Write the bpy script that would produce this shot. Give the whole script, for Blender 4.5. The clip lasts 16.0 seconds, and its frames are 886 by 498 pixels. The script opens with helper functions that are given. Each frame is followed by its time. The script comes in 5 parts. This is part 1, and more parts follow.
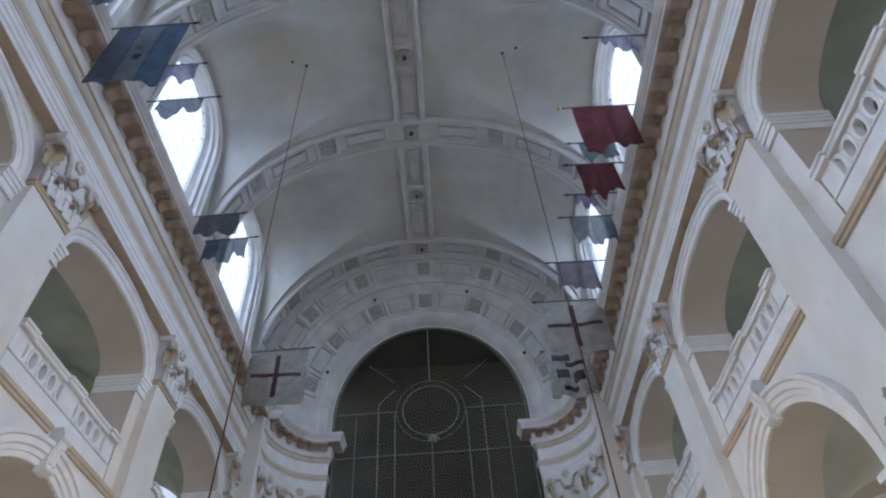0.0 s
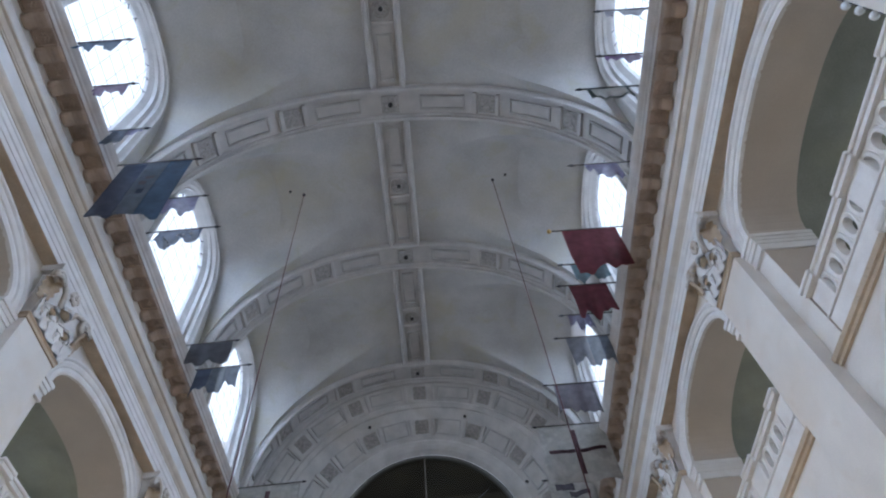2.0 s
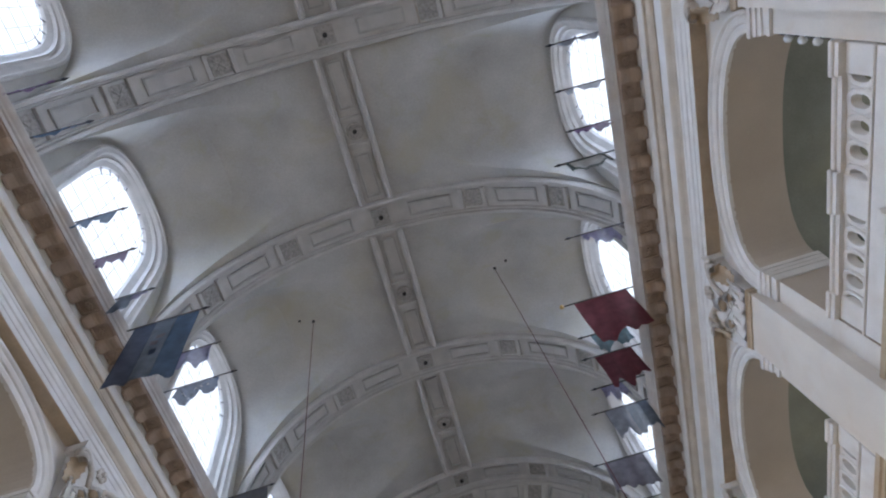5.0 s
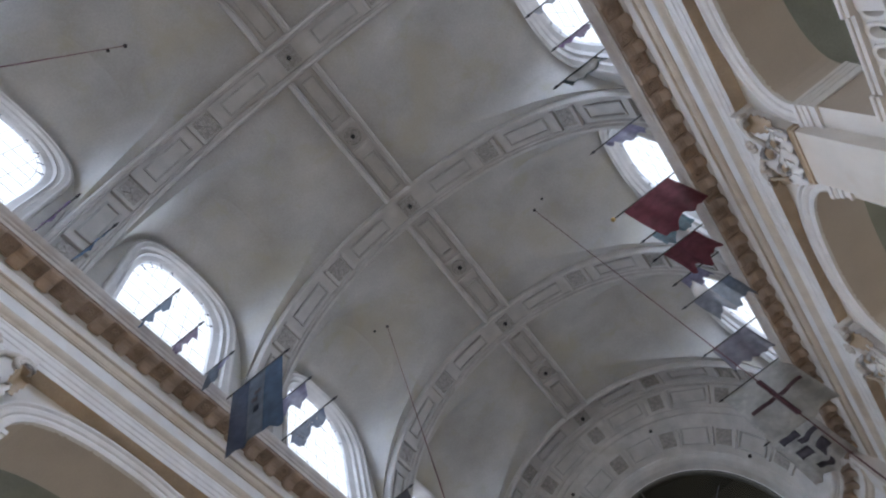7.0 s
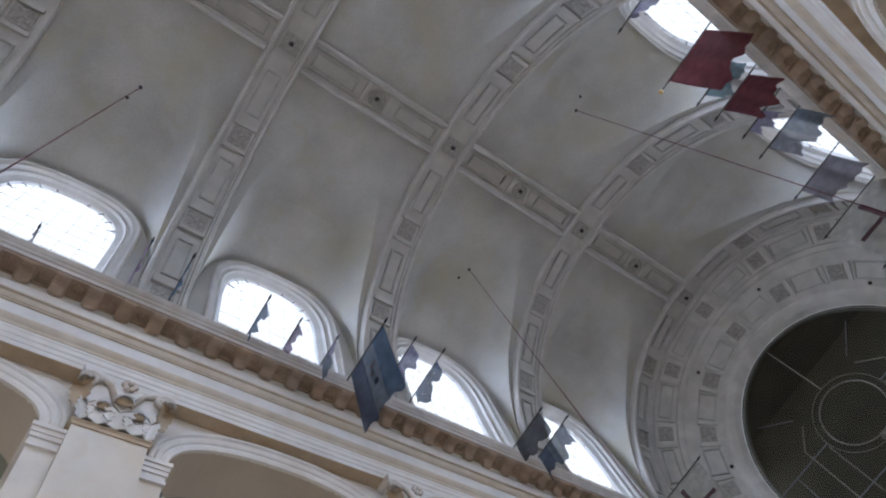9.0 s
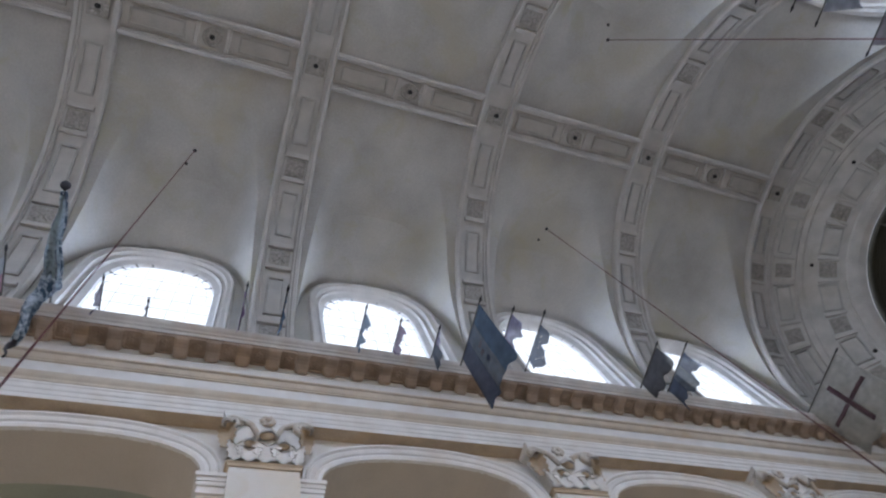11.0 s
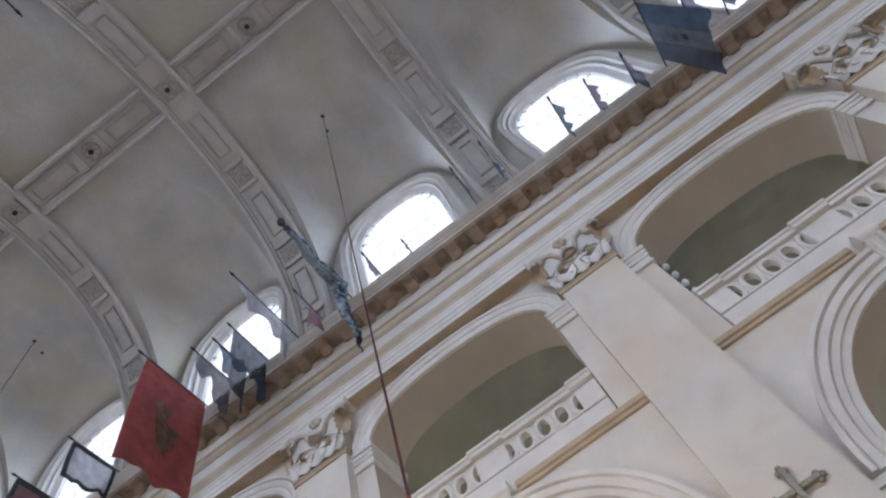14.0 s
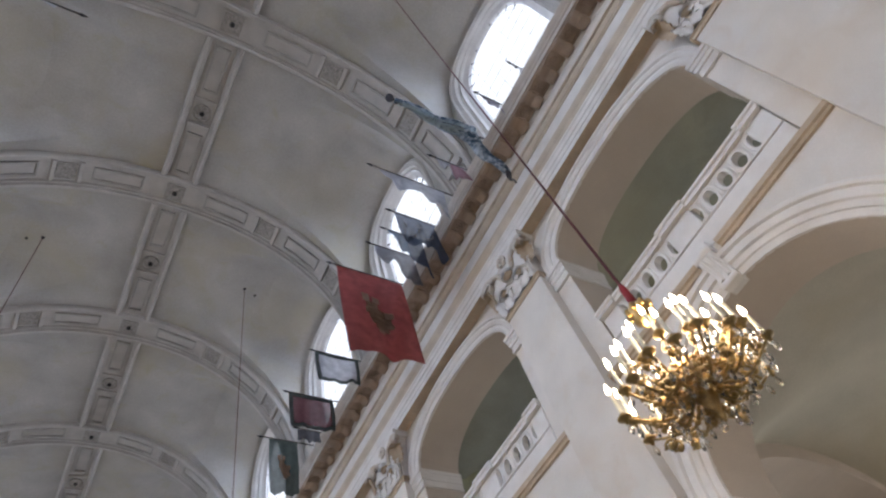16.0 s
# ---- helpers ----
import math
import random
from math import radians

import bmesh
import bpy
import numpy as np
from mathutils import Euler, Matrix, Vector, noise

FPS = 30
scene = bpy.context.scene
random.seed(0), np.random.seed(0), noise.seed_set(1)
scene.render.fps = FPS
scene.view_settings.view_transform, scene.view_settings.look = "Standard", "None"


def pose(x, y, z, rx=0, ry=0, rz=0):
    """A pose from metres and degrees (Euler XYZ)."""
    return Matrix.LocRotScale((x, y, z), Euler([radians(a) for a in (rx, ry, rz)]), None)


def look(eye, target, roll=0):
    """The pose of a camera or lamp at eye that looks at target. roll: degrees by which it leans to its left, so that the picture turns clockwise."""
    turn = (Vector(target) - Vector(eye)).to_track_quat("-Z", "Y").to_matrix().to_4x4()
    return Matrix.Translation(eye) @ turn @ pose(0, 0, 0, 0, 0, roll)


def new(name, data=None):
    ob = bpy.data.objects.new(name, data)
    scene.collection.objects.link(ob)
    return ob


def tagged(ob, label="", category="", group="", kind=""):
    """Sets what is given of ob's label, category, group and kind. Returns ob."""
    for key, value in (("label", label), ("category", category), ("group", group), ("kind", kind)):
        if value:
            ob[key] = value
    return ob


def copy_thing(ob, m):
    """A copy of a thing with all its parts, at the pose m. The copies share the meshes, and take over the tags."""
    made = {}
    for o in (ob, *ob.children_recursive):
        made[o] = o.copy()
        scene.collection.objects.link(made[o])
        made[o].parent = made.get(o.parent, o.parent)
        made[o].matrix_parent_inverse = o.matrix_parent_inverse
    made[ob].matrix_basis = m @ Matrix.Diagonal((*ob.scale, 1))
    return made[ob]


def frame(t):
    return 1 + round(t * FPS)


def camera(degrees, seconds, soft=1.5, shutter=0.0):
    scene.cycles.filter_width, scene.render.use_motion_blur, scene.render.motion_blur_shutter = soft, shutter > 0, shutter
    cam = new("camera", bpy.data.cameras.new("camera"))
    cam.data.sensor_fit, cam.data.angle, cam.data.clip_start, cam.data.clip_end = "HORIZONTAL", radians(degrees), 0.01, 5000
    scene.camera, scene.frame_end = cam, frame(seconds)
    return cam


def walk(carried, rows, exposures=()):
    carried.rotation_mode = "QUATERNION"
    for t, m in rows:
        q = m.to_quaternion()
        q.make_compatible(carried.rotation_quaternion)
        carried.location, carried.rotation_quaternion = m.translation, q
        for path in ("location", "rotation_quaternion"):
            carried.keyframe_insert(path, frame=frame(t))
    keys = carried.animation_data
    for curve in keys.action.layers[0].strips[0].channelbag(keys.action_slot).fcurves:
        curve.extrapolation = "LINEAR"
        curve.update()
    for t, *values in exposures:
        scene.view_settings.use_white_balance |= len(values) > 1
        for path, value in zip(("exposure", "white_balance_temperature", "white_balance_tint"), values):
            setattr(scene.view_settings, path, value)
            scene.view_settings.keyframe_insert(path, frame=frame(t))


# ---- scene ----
cam = camera(70.76, 16.0, soft=2.1, shutter=0.25)
walk(cam, [
    (0.0, pose(0.641, 0.071, 1.610, 136.56, 2.97, 2.41)),
    (0.5, pose(0.657, 0.064, 1.631, 139.44, 3.10, 2.52)),
    (1.0, pose(0.646, 0.056, 1.646, 142.14, 3.31, 2.54)),
    (1.5, pose(0.658, 0.028, 1.647, 144.74, 3.58, 2.71)),
    (2.0, pose(0.667, 0.022, 1.648, 147.62, 3.98, 3.06)),
    (2.5, pose(0.679, 0.008, 1.646, 150.73, 4.44, 3.73)),
    (3.0, pose(0.677, 0.011, 1.654, 153.27, 4.47, 4.62)),
    (5.5, pose(0.621, 0.020, 1.641, 158.72, 10.15, 18.90)),
    (6.0, pose(0.594, 0.048, 1.595, 159.51, 11.26, 24.98)),
    (6.5, pose(0.584, 0.042, 1.597, 159.95, 12.30, 30.67)),
    (7.0, pose(0.571, 0.059, 1.620, 159.75, 13.41, 36.39)),
    (7.5, pose(0.531, 0.054, 1.624, 159.81, 14.40, 42.05)),
    (8.0, pose(0.496, 0.045, 1.647, 159.05, 14.90, 47.25)),
    (8.5, pose(0.490, 0.012, 1.663, 158.80, 14.76, 52.33)),
    (11.0, pose(0.424, -0.038, 1.536, 161.57, 13.47, 74.16)),
    (11.5, pose(0.403, -0.063, 1.561, 162.44, 13.11, 85.00)),
    (12.0, pose(0.392, -0.060, 1.551, 162.26, 13.21, 95.44)),
    (12.5, pose(0.398, -0.015, 1.545, 162.65, 12.42, 104.79)),
    (13.0, pose(0.428, 0.011, 1.558, 161.39, 11.95, 113.05)),
    (13.5, pose(0.463, 0.033, 1.562, 158.46, 12.27, 119.76)),
    (14.0, pose(0.483, -0.010, 1.564, 155.65, 12.68, 125.04)),
    (14.5, pose(0.483, -0.031, 1.545, 153.40, 12.90, 131.17)),
    (15.0, pose(0.488, -0.042, 1.540, 151.36, 12.55, 138.39)),
    (15.5, pose(0.502, -0.121, 1.566, 149.40, 12.36, 145.37)),
    (16.0, pose(0.534, -0.164, 1.554, 146.77, 13.08, 152.16)),
], exposures=[(0.0, 0.655, 5500, 10), (3.0, 0.64, 5600, 10), (5.5, 0.605, 5950, 12), (12.5, 0.60, 6050, 12), (14.0, 0.57, 6100, 13), (15.0, 0.555, 6150, 13), (16.0, 0.55, 6220, 14)])

# ---------------------------------------------------------------- plan
BAY = 5.527                      # bay length
Y_END = 17.469                   # last rib, before the glazed end
N_BAYS = 10
RIBS = [Y_END - i * BAY for i in range(N_BAYS + 1)]
MIDS = [Y_END - (i + 0.5) * BAY for i in range(N_BAYS)]
WALL_X, PIL_X = 5.92, 5.70       # nave wall face and pilaster face
WALL_T = 0.95                    # depth of the arcade piers
VA, VB, VC, VN = 5.97, 6.02, 14.10, 2.12   # vault shell: half span, rise, spring, fullness
LUN_H, LUN_S, LUN_C, LUN_N = 2.22, 14.1, 19.22, 3.0   # lunettes over the windows
WIN_X = 5.9                      # wall that holds the windows
COR_X, COR_Z = 5.07, 12.65       # cornice soffit: front edge and height

# ---------------------------------------------------------------- light
world = bpy.data.worlds.new("sky")
scene.world = world
world.use_nodes = True
wn = world.node_tree.nodes
sky = wn.new("ShaderNodeTexSky")
sky.sky_type = "NISHITA"
sky.sun_disc = False
sky.sun_elevation, sky.sun_rotation = radians(50), radians(200)
wn["Background"].inputs["Strength"].default_value = 0.12
world.node_tree.links.new(sky.outputs["Color"], wn["Background"].inputs["Color"])
sun = new("sun", bpy.data.lights.new("sun", "SUN"))
sun.data.energy, sun.data.angle, sun.data.color = 1.0, radians(12), (1.0, 0.96, 0.9)
sun.matrix_world = pose(0, 0, 60, 40, 0, 160)
WINDOW_WATTS, AISLE_WATTS, GALLERY_WATTS, LAMP_WATTS = 640.0, 95.0, 52.0, 66.0


def window_light(x, y, z, width, height, watts, side, color, drop):
    """Daylight in a window's opening, shining into the church."""
    ob = new("daylight", bpy.data.lights.new("daylight", "AREA"))
    ob.data.shape, ob.data.size, ob.data.size_y = "RECTANGLE", width, height
    ob.data.energy, ob.data.color = watts, color
    ob.matrix_world = look((x, y, z), (x - side * 3, y, z + drop))
    return ob


for s in (-1, 1):
    for y in MIDS:
        window_light(s * 7.4, y, 18.9, BAY, 5.2, WINDOW_WATTS, s, (0.64, 0.77, 1.0), -3.8)
        window_light(s * 13.2, y, 4.4, 2.4, 4.5, AISLE_WATTS, s, (0.97, 0.93, 0.84), -0.9)
        window_light(s * 13.2, y, 8.9, 2.4, 2.2, GALLERY_WATTS, s, (0.92, 0.95, 0.93), -0.2)


# ---------------------------------------------------------------- materials
SKYWHITE = bpy.data.materials.new("bright_overcast_sky")
SKYWHITE.use_nodes = True
_e = SKYWHITE.node_tree.nodes["Principled BSDF"]
_e.inputs["Base Color"].default_value = (0, 0, 0, 1)
_e.inputs["Emission Color"].default_value, _e.inputs["Emission Strength"].default_value = (0.90, 0.95, 1.0, 1), 1.0


def material(name, color, rough=0.8, metal=0.0, var=0.12, scale=3.0, bump=0.15, fine=40.0, stain=None, stain_amount=0.0, stain_scale=0.6, spots=None):
    m = bpy.data.materials.new(name)
    m.use_nodes = True
    nt, n = m.node_tree, m.node_tree.nodes
    bsdf = n["Principled BSDF"]
    bsdf.inputs["Roughness"].default_value, bsdf.inputs["Metallic"].default_value = rough, metal
    co = n.new("ShaderNodeTexCoord")
    geo = n.new("ShaderNodeNewGeometry")
    big, small = n.new("ShaderNodeTexNoise"), n.new("ShaderNodeTexNoise")
    big.inputs["Scale"].default_value, big.inputs["Detail"].default_value = scale, 6
    small.inputs["Scale"].default_value, small.inputs["Detail"].default_value = fine, 4
    ramp = n.new("ShaderNodeValToRGB")
    ramp.color_ramp.elements[0].position, ramp.color_ramp.elements[1].position = 0.3, 0.72
    ramp.color_ramp.elements[0].color = (*[c * (1 - var) for c in color], 1)
    ramp.color_ramp.elements[1].color = (*[min(1, c * (1 + var * 0.6)) for c in color], 1)
    for t in (big, small):
        nt.links.new(geo.outputs["Position"], t.inputs["Vector"])
    nt.links.new(big.outputs["Fac"], ramp.inputs["Fac"])
    out = ramp.outputs["Color"]
    grain = n.new("ShaderNodeMixRGB")
    grain.blend_type = "MULTIPLY"
    grain.inputs["Fac"].default_value = min(1, var * 1.5)
    nt.links.new(out, grain.inputs["Color1"])
    nt.links.new(small.outputs["Fac"], grain.inputs["Color2"])
    out = grain.outputs["Color"]
    layers = [(stain, stain_amount, stain_scale, 0.48)] if stain else []
    layers += [spots] if spots else []
    for stain_color, amount, size, start in layers:
        sn, sr, mix = n.new("ShaderNodeTexNoise"), n.new("ShaderNodeValToRGB"), n.new("ShaderNodeMixRGB")
        sn.inputs["Scale"].default_value, sn.inputs["Detail"].default_value, sn.inputs["Distortion"].default_value = size, 8, 0.6
        sr.color_ramp.elements[0].position, sr.color_ramp.elements[1].position = start, start + 0.26
        sr.color_ramp.elements[0].color, sr.color_ramp.elements[1].color = (0, 0, 0, 1), (amount, amount, amount, 1)
        nt.links.new(geo.outputs["Position"], sn.inputs["Vector"])
        nt.links.new(sn.outputs["Fac"], sr.inputs["Fac"])
        nt.links.new(sr.outputs["Color"], mix.inputs["Fac"])
        nt.links.new(out, mix.inputs["Color1"])
        mix.inputs["Color2"].default_value = (*stain_color, 1)
        out = mix.outputs["Color"]
    nt.links.new(out, bsdf.inputs["Base Color"])
    if bump:
        b = n.new("ShaderNodeBump")
        b.inputs["Strength"].default_value, b.inputs["Distance"].default_value = bump, 0.02
        nt.links.new(small.outputs["Fac"], b.inputs["Height"])
        nt.links.new(b.outputs["Normal"], bsdf.inputs["Normal"])
    return m


PLASTER = material("vault_plaster", (0.485, 0.46, 0.42), var=0.18, scale=0.7, stain=(0.41, 0.36, 0.25), stain_amount=0.75, stain_scale=0.4, fine=18, spots=((0.37, 0.335, 0.20), 0.65, 1.3, 0.56))
RIBSTONE = material("rib_stone", (0.54, 0.51, 0.47), var=0.14, scale=2.0, stain=(0.45, 0.40, 0.33), stain_amount=0.35, stain_scale=1.2)
STONE = material("white_limestone", (0.75, 0.705, 0.65), var=0.09, scale=1.5, stain=(0.66, 0.54, 0.41), stain_amount=0.6, stain_scale=0.5, spots=((0.60, 0.50, 0.40), 0.5, 2.2, 0.55))
TRIM = material("white_moulding_stone", (0.78, 0.75, 0.72), var=0.08, scale=3.0, stain=(0.55, 0.45, 0.36), stain_amount=0.3, stain_scale=2.0)
# ochre also stands for warm bounced light on undersides and in leaf hollows
OCHRE = material("ochre_toned_stone", (0.58, 0.46, 0.33), var=0.2, scale=2.5, stain=(0.44, 0.32, 0.20), stain_amount=0.6, stain_scale=1.5)
TAN = material("tan_moulding_stone", (0.66, 0.57, 0.46), var=0.15, scale=2.5, stain=(0.50, 0.38, 0.26), stain_amount=0.5, stain_scale=1.5)
# lightened lead, glare from the panes put into the bars' colour
WINBAR = material("washed_out_lead", (0.22, 0.22, 0.24), rough=0.6, var=0.1)
# brown puts the shade and warm bounce under the cornice into colour
MODILLION = material("underside_shade_stone", (0.47, 0.365, 0.29), var=0.2, scale=3.0, stain=(0.40, 0.26, 0.15), stain_amount=0.6, stain_scale=1.5)
CARVED = material("carved_stone", (0.68, 0.62, 0.55), var=0.15, scale=6.0, stain=(0.40, 0.26, 0.14), stain_amount=0.7, stain_scale=3.0)
GALLERY = material("beige_gallery_plaster", (0.56, 0.48, 0.40), var=0.1, scale=1.0, stain=(0.45, 0.37, 0.28), stain_amount=0.4)
# grey-green holds the galleries' dim light, the yellowish patches their lit lobes
GREENISH = material("gallery_dim_plaster", (0.33, 0.335, 0.285), var=0.25, scale=0.8, stain=(0.46, 0.43, 0.28), stain_amount=0.7, stain_scale=0.25, spots=((0.17, 0.18, 0.14), 0.6, 0.9, 0.55))
FLOOR = material("floor_stone", (0.26, 0.25, 0.23), rough=0.5, var=0.15, scale=1.0)
LEAD = material("lead_bar", (0.16, 0.16, 0.17), rough=0.6, var=0.1)
DARKIRON = material("dark_iron", (0.03, 0.03, 0.035), rough=0.5, metal=0.6, var=0.1)
FRAMEMETAL = material("dark_olive_metal", (0.085, 0.08, 0.06), rough=0.55, metal=0.3, var=0.2)
BRASS = material("old_brass_frame", (0.22, 0.20, 0.16), rough=0.5, metal=0.4, var=0.2)
BRONZE = material("bronze_relief", (0.38, 0.34, 0.27), rough=0.5, metal=0.5, var=0.2, scale=20)
DARKHOLE = material("plain_black", (0.03, 0.028, 0.026), var=0.1)
ORNAMENT = material("grey_carved_ornament", (0.47, 0.435, 0.39), var=0.3, scale=14.0, bump=0.4)
# panel mouldings a little darker than the rib stone
PANELSTONE = material("darker_panel_moulding", (0.465, 0.44, 0.40), var=0.2, scale=3.0)
CORNICE = material("weathered_cornice_stone", (0.60, 0.555, 0.51), var=0.14, scale=3.0, stain=(0.46, 0.36, 0.27), stain_amount=0.6, stain_scale=1.6)
SOOTED = material("sooted_carved_ornament", (0.42, 0.385, 0.335), var=0.3, scale=10.0, bump=0.4)
# browner again for coffers and soffit, whose shade is in this colour
COFFERSTONE = material("coffer_shade_stone", (0.45, 0.34, 0.265), var=0.25, scale=4.0, stain=(0.26, 0.17, 0.10), stain_amount=0.6, stain_scale=2.5)
AISLEPLASTER = material("warm_grey_aisle_plaster", (0.53, 0.50, 0.41), var=0.15, scale=0.9, stain=(0.40, 0.33, 0.21), stain_amount=0.6, stain_scale=0.4)
# olive tone carries the lit crescents of the gallery vaulting
OLIVEPLASTER = material("lit_olive_plaster", (0.36, 0.36, 0.235), var=0.2, scale=1.2, stain=(0.24, 0.25, 0.19), stain_amount=0.6, stain_scale=0.7)


def glass(name, tint, rough=0.05):
    m = bpy.data.materials.new(name)
    m.use_nodes = True
    n = m.node_tree.nodes
    n.remove(n["Principled BSDF"])
    tr, gl, mix = n.new("ShaderNodeBsdfTransparent"), n.new("ShaderNodeBsdfGlossy"), n.new("ShaderNodeMixShader")
    tr.inputs["Color"].default_value = (*tint, 1)
    gl.inputs["Roughness"].default_value = rough
    mix.inputs["Fac"].default_value = 0.06
    for a, b in ((tr.outputs[0], mix.inputs[1]), (gl.outputs[0], mix.inputs[2]), (mix.outputs[0], n["Material Output"].inputs["Surface"])):
        m.node_tree.links.new(a, b)
    return m


PANE = glass("clear_window_glass", (0.97, 0.98, 0.99))
DARKPANE = glass("smoky_glass", (0.80, 0.77, 0.68), 0.15)


# ---------------------------------------------------------------- mesh helpers
def mesh_of(bm, material_, smooth=False):
    me = bpy.data.meshes.new("mesh")
    bmesh.ops.recalc_face_normals(bm, faces=bm.faces)
    bm.to_mesh(me)
    bm.free()
    me.materials.append(material_)
    if smooth:
        for p in me.polygons:
            p.use_smooth = True
    return me


def part(name, bm, material_, parent=None, label="", smooth=False):
    """Links a bmesh, or a finished mesh, as one object under its thing."""
    me = bm if isinstance(bm, bpy.types.Mesh) else mesh_of(bm, material_, smooth)
    ob = new(name, me)
    if parent is not None:
        ob.parent = parent
    if label:
        ob["label"] = label
    return ob


def at(ob, m):
    ob.matrix_basis = m
    return ob


def box(bm, x0, x1, y0, y1, z0, z1, bevel=0.0):
    r = bmesh.ops.create_cube(bm, size=1, matrix=Matrix.Translation(((x0 + x1) / 2, (y0 + y1) / 2, (z0 + z1) / 2)) @ Matrix.Diagonal((abs(x1 - x0), abs(y1 - y0), abs(z1 - z0), 1)))
    if bevel:
        edges = {e for v in r["verts"] for e in v.link_edges}
        bmesh.ops.bevel(bm, geom=list(edges), offset=bevel, segments=1, affect="EDGES", profile=0.5)


def skin(bm, rows, closed=False, ring=False):
    """Faces between rows of points. closed: each row closes on itself; ring: the last row meets the first."""
    vs = [[bm.verts.new(p) for p in row] for row in rows]
    n = len(rows[0])
    pairs = list(zip(vs, vs[1:])) + ([(vs[-1], vs[0])] if ring else [])
    for a, b in pairs:
        for i in range(n if closed else n - 1):
            j = (i + 1) % n
            bm.faces.new((a[i], a[j], b[j], b[i]))
    return vs


def caps(bm, vs):
    bm.faces.new(vs[0][::-1])
    bm.faces.new(vs[-1])


def extrude_profile(bm, prof, y0, y1, s=1):
    """A closed (x, z) profile drawn along y. s mirrors it across the nave."""
    vs = skin(bm, [[(s * x, y, z) for x, z in prof] for y in (y0, y1)], closed=True)
    caps(bm, vs)


def tube(bm, points, radius, sides=8):
    rows, up = [], Vector((0.3, 0.2, 1)).normalized()
    pts = [Vector(p) for p in points]
    for i, p in enumerate(pts):
        d = (pts[min(i + 1, len(pts) - 1)] - pts[max(i - 1, 0)]).normalized()
        a = d.cross(up if abs(d.dot(up)) < 0.95 else Vector((1, 0, 0))).normalized()
        b = d.cross(a)
        r = radius[i] if isinstance(radius, (list, tuple)) else radius
        rows.append([p + r * (math.cos(k * math.tau / sides) * a + math.sin(k * math.tau / sides) * b) for k in range(sides)])
    caps(bm, skin(bm, rows, closed=True))


def lathe(bm, prof, sides=12, centre=(0, 0, 0)):
    """A (radius, height) profile turned round the vertical."""
    c = Vector(centre)
    vs = skin(bm, [[c + Vector((r * math.cos(k * math.tau / sides), r * math.sin(k * math.tau / sides), z)) for k in range(sides)] for r, z in prof], closed=True)
    caps(bm, vs)


def ball(bm, c, r, seg=8, stretch=(1, 1, 1)):
    bmesh.ops.create_uvsphere(bm, u_segments=seg, v_segments=max(4, seg // 2), radius=r, matrix=Matrix.Translation(c) @ Matrix.Diagonal((*stretch, 1)))


def thing(name, label, category, group="", kind=""):
    return tagged(new(name), label, category, group, kind)


# ---------------------------------------------------------------- sky outside the windows
for s in (-1, 1):
    bm = bmesh.new()
    skin(bm, [[(s * (8.2 + 4.2 * q), y, 19.6 - 4.6 * q) for q in (-0.62, 1)] for y in (RIBS[-1] - 8, Y_END + 14)])
    tagged(part("backdrop_sky", bm, SKYWHITE), "plain bright overcast sky outside the windows", "sky", kind="structure")

# ---------------------------------------------------------------- vault
def barrel(x, a=VA, b=VB):
    return VC + b * max(0.0, 1 - min(1, abs(x) / a) ** VN) ** (1 / VN)


def barrel_at(theta, off=0.0):
    """Point of the vault's section; theta from the ridge, off inwards."""
    a, b = VA - off, VB - off
    return a * abs(math.sin(theta)) ** (2 / VN) * (1 if theta >= 0 else -1), VC + b * abs(math.cos(theta)) ** (2 / VN)


def lunette(u, x=99.0):
    """Soffit of a lunette; it rises and fills out from the window towards the ridge."""
    w = max(0.0, min(1.0, (WIN_X - x) / 2.0))
    c, n = LUN_C + 0.80 * w, LUN_N + 1.0 * w
    return LUN_S + (c - LUN_S) * max(0.0, 1 - min(1, abs(u) / LUN_H) ** n) ** (1 / n)


def groin_x(u):
    """Where a lunette meets the barrel."""
    lo, hi = 0.0, WIN_X + 0.06
    for i in range(200):
        x = hi * i / 200
        if barrel(x) < lunette(u, x):
            lo, hi = max(0.0, x - hi / 200), x
            break
    else:
        return hi
    for _ in range(24):
        mid = (lo + hi) / 2
        lo, hi = (mid, hi) if barrel(mid) >= lunette(u, mid) else (lo, mid)
    return hi


def x_on_barrel(z):
    return VA * max(0.0, 1 - ((z - VC) / VB) ** VN) ** (1 / VN) if z > VC else VA


def soft_max(a, b, z):
    k = 0.010 + 0.030 * max(0.0, min(1.0, (z - 18.2) / 1.5)) ** 1.4
    d = (a - b) / k
    if abs(d) > 30:
        return max(a, b)
    return max(a, b) + k * math.log(1 + math.exp(-abs(d)))


us = sorted(set([-BAY / 2, -LUN_H - 0.25] + [LUN_H * math.sin(k * math.pi / 2 / 18) for k in range(-18, 19)] + [LUN_H + 0.25, BAY / 2]))
bm = bmesh.new()
for y in MIDS:
    for s in (-1, 1):
        cols = []
        for u in us:
            hole = abs(u) < LUN_H - 1e-6
            xg = groin_x(u) if hole else VA
            tg = math.asin(min(1, xg / VA) ** (VN / 2))
            col = []
            for k in range(25):
                x, z = barrel_at(tg * (1 - (1 - k / 24) ** 1.4))
                col.append((s * x, y + u, soft_max(z, lunette(u, x), z) if hole and z > 17 else z))
            for k in range(1, 13):
                x = xg + (WIN_X + 0.06 - xg) * (k / 12) ** 1.4
                if hole:
                    z = lunette(u, x)
                    col.append((s * x, y + u, soft_max(barrel(x), z, z) if z > 17 else z))
                else:
                    col.append((s * VA, y + u, VC - (VC - 12.7) * k / 12))
            cols.append(col)
        skin(bm, cols)
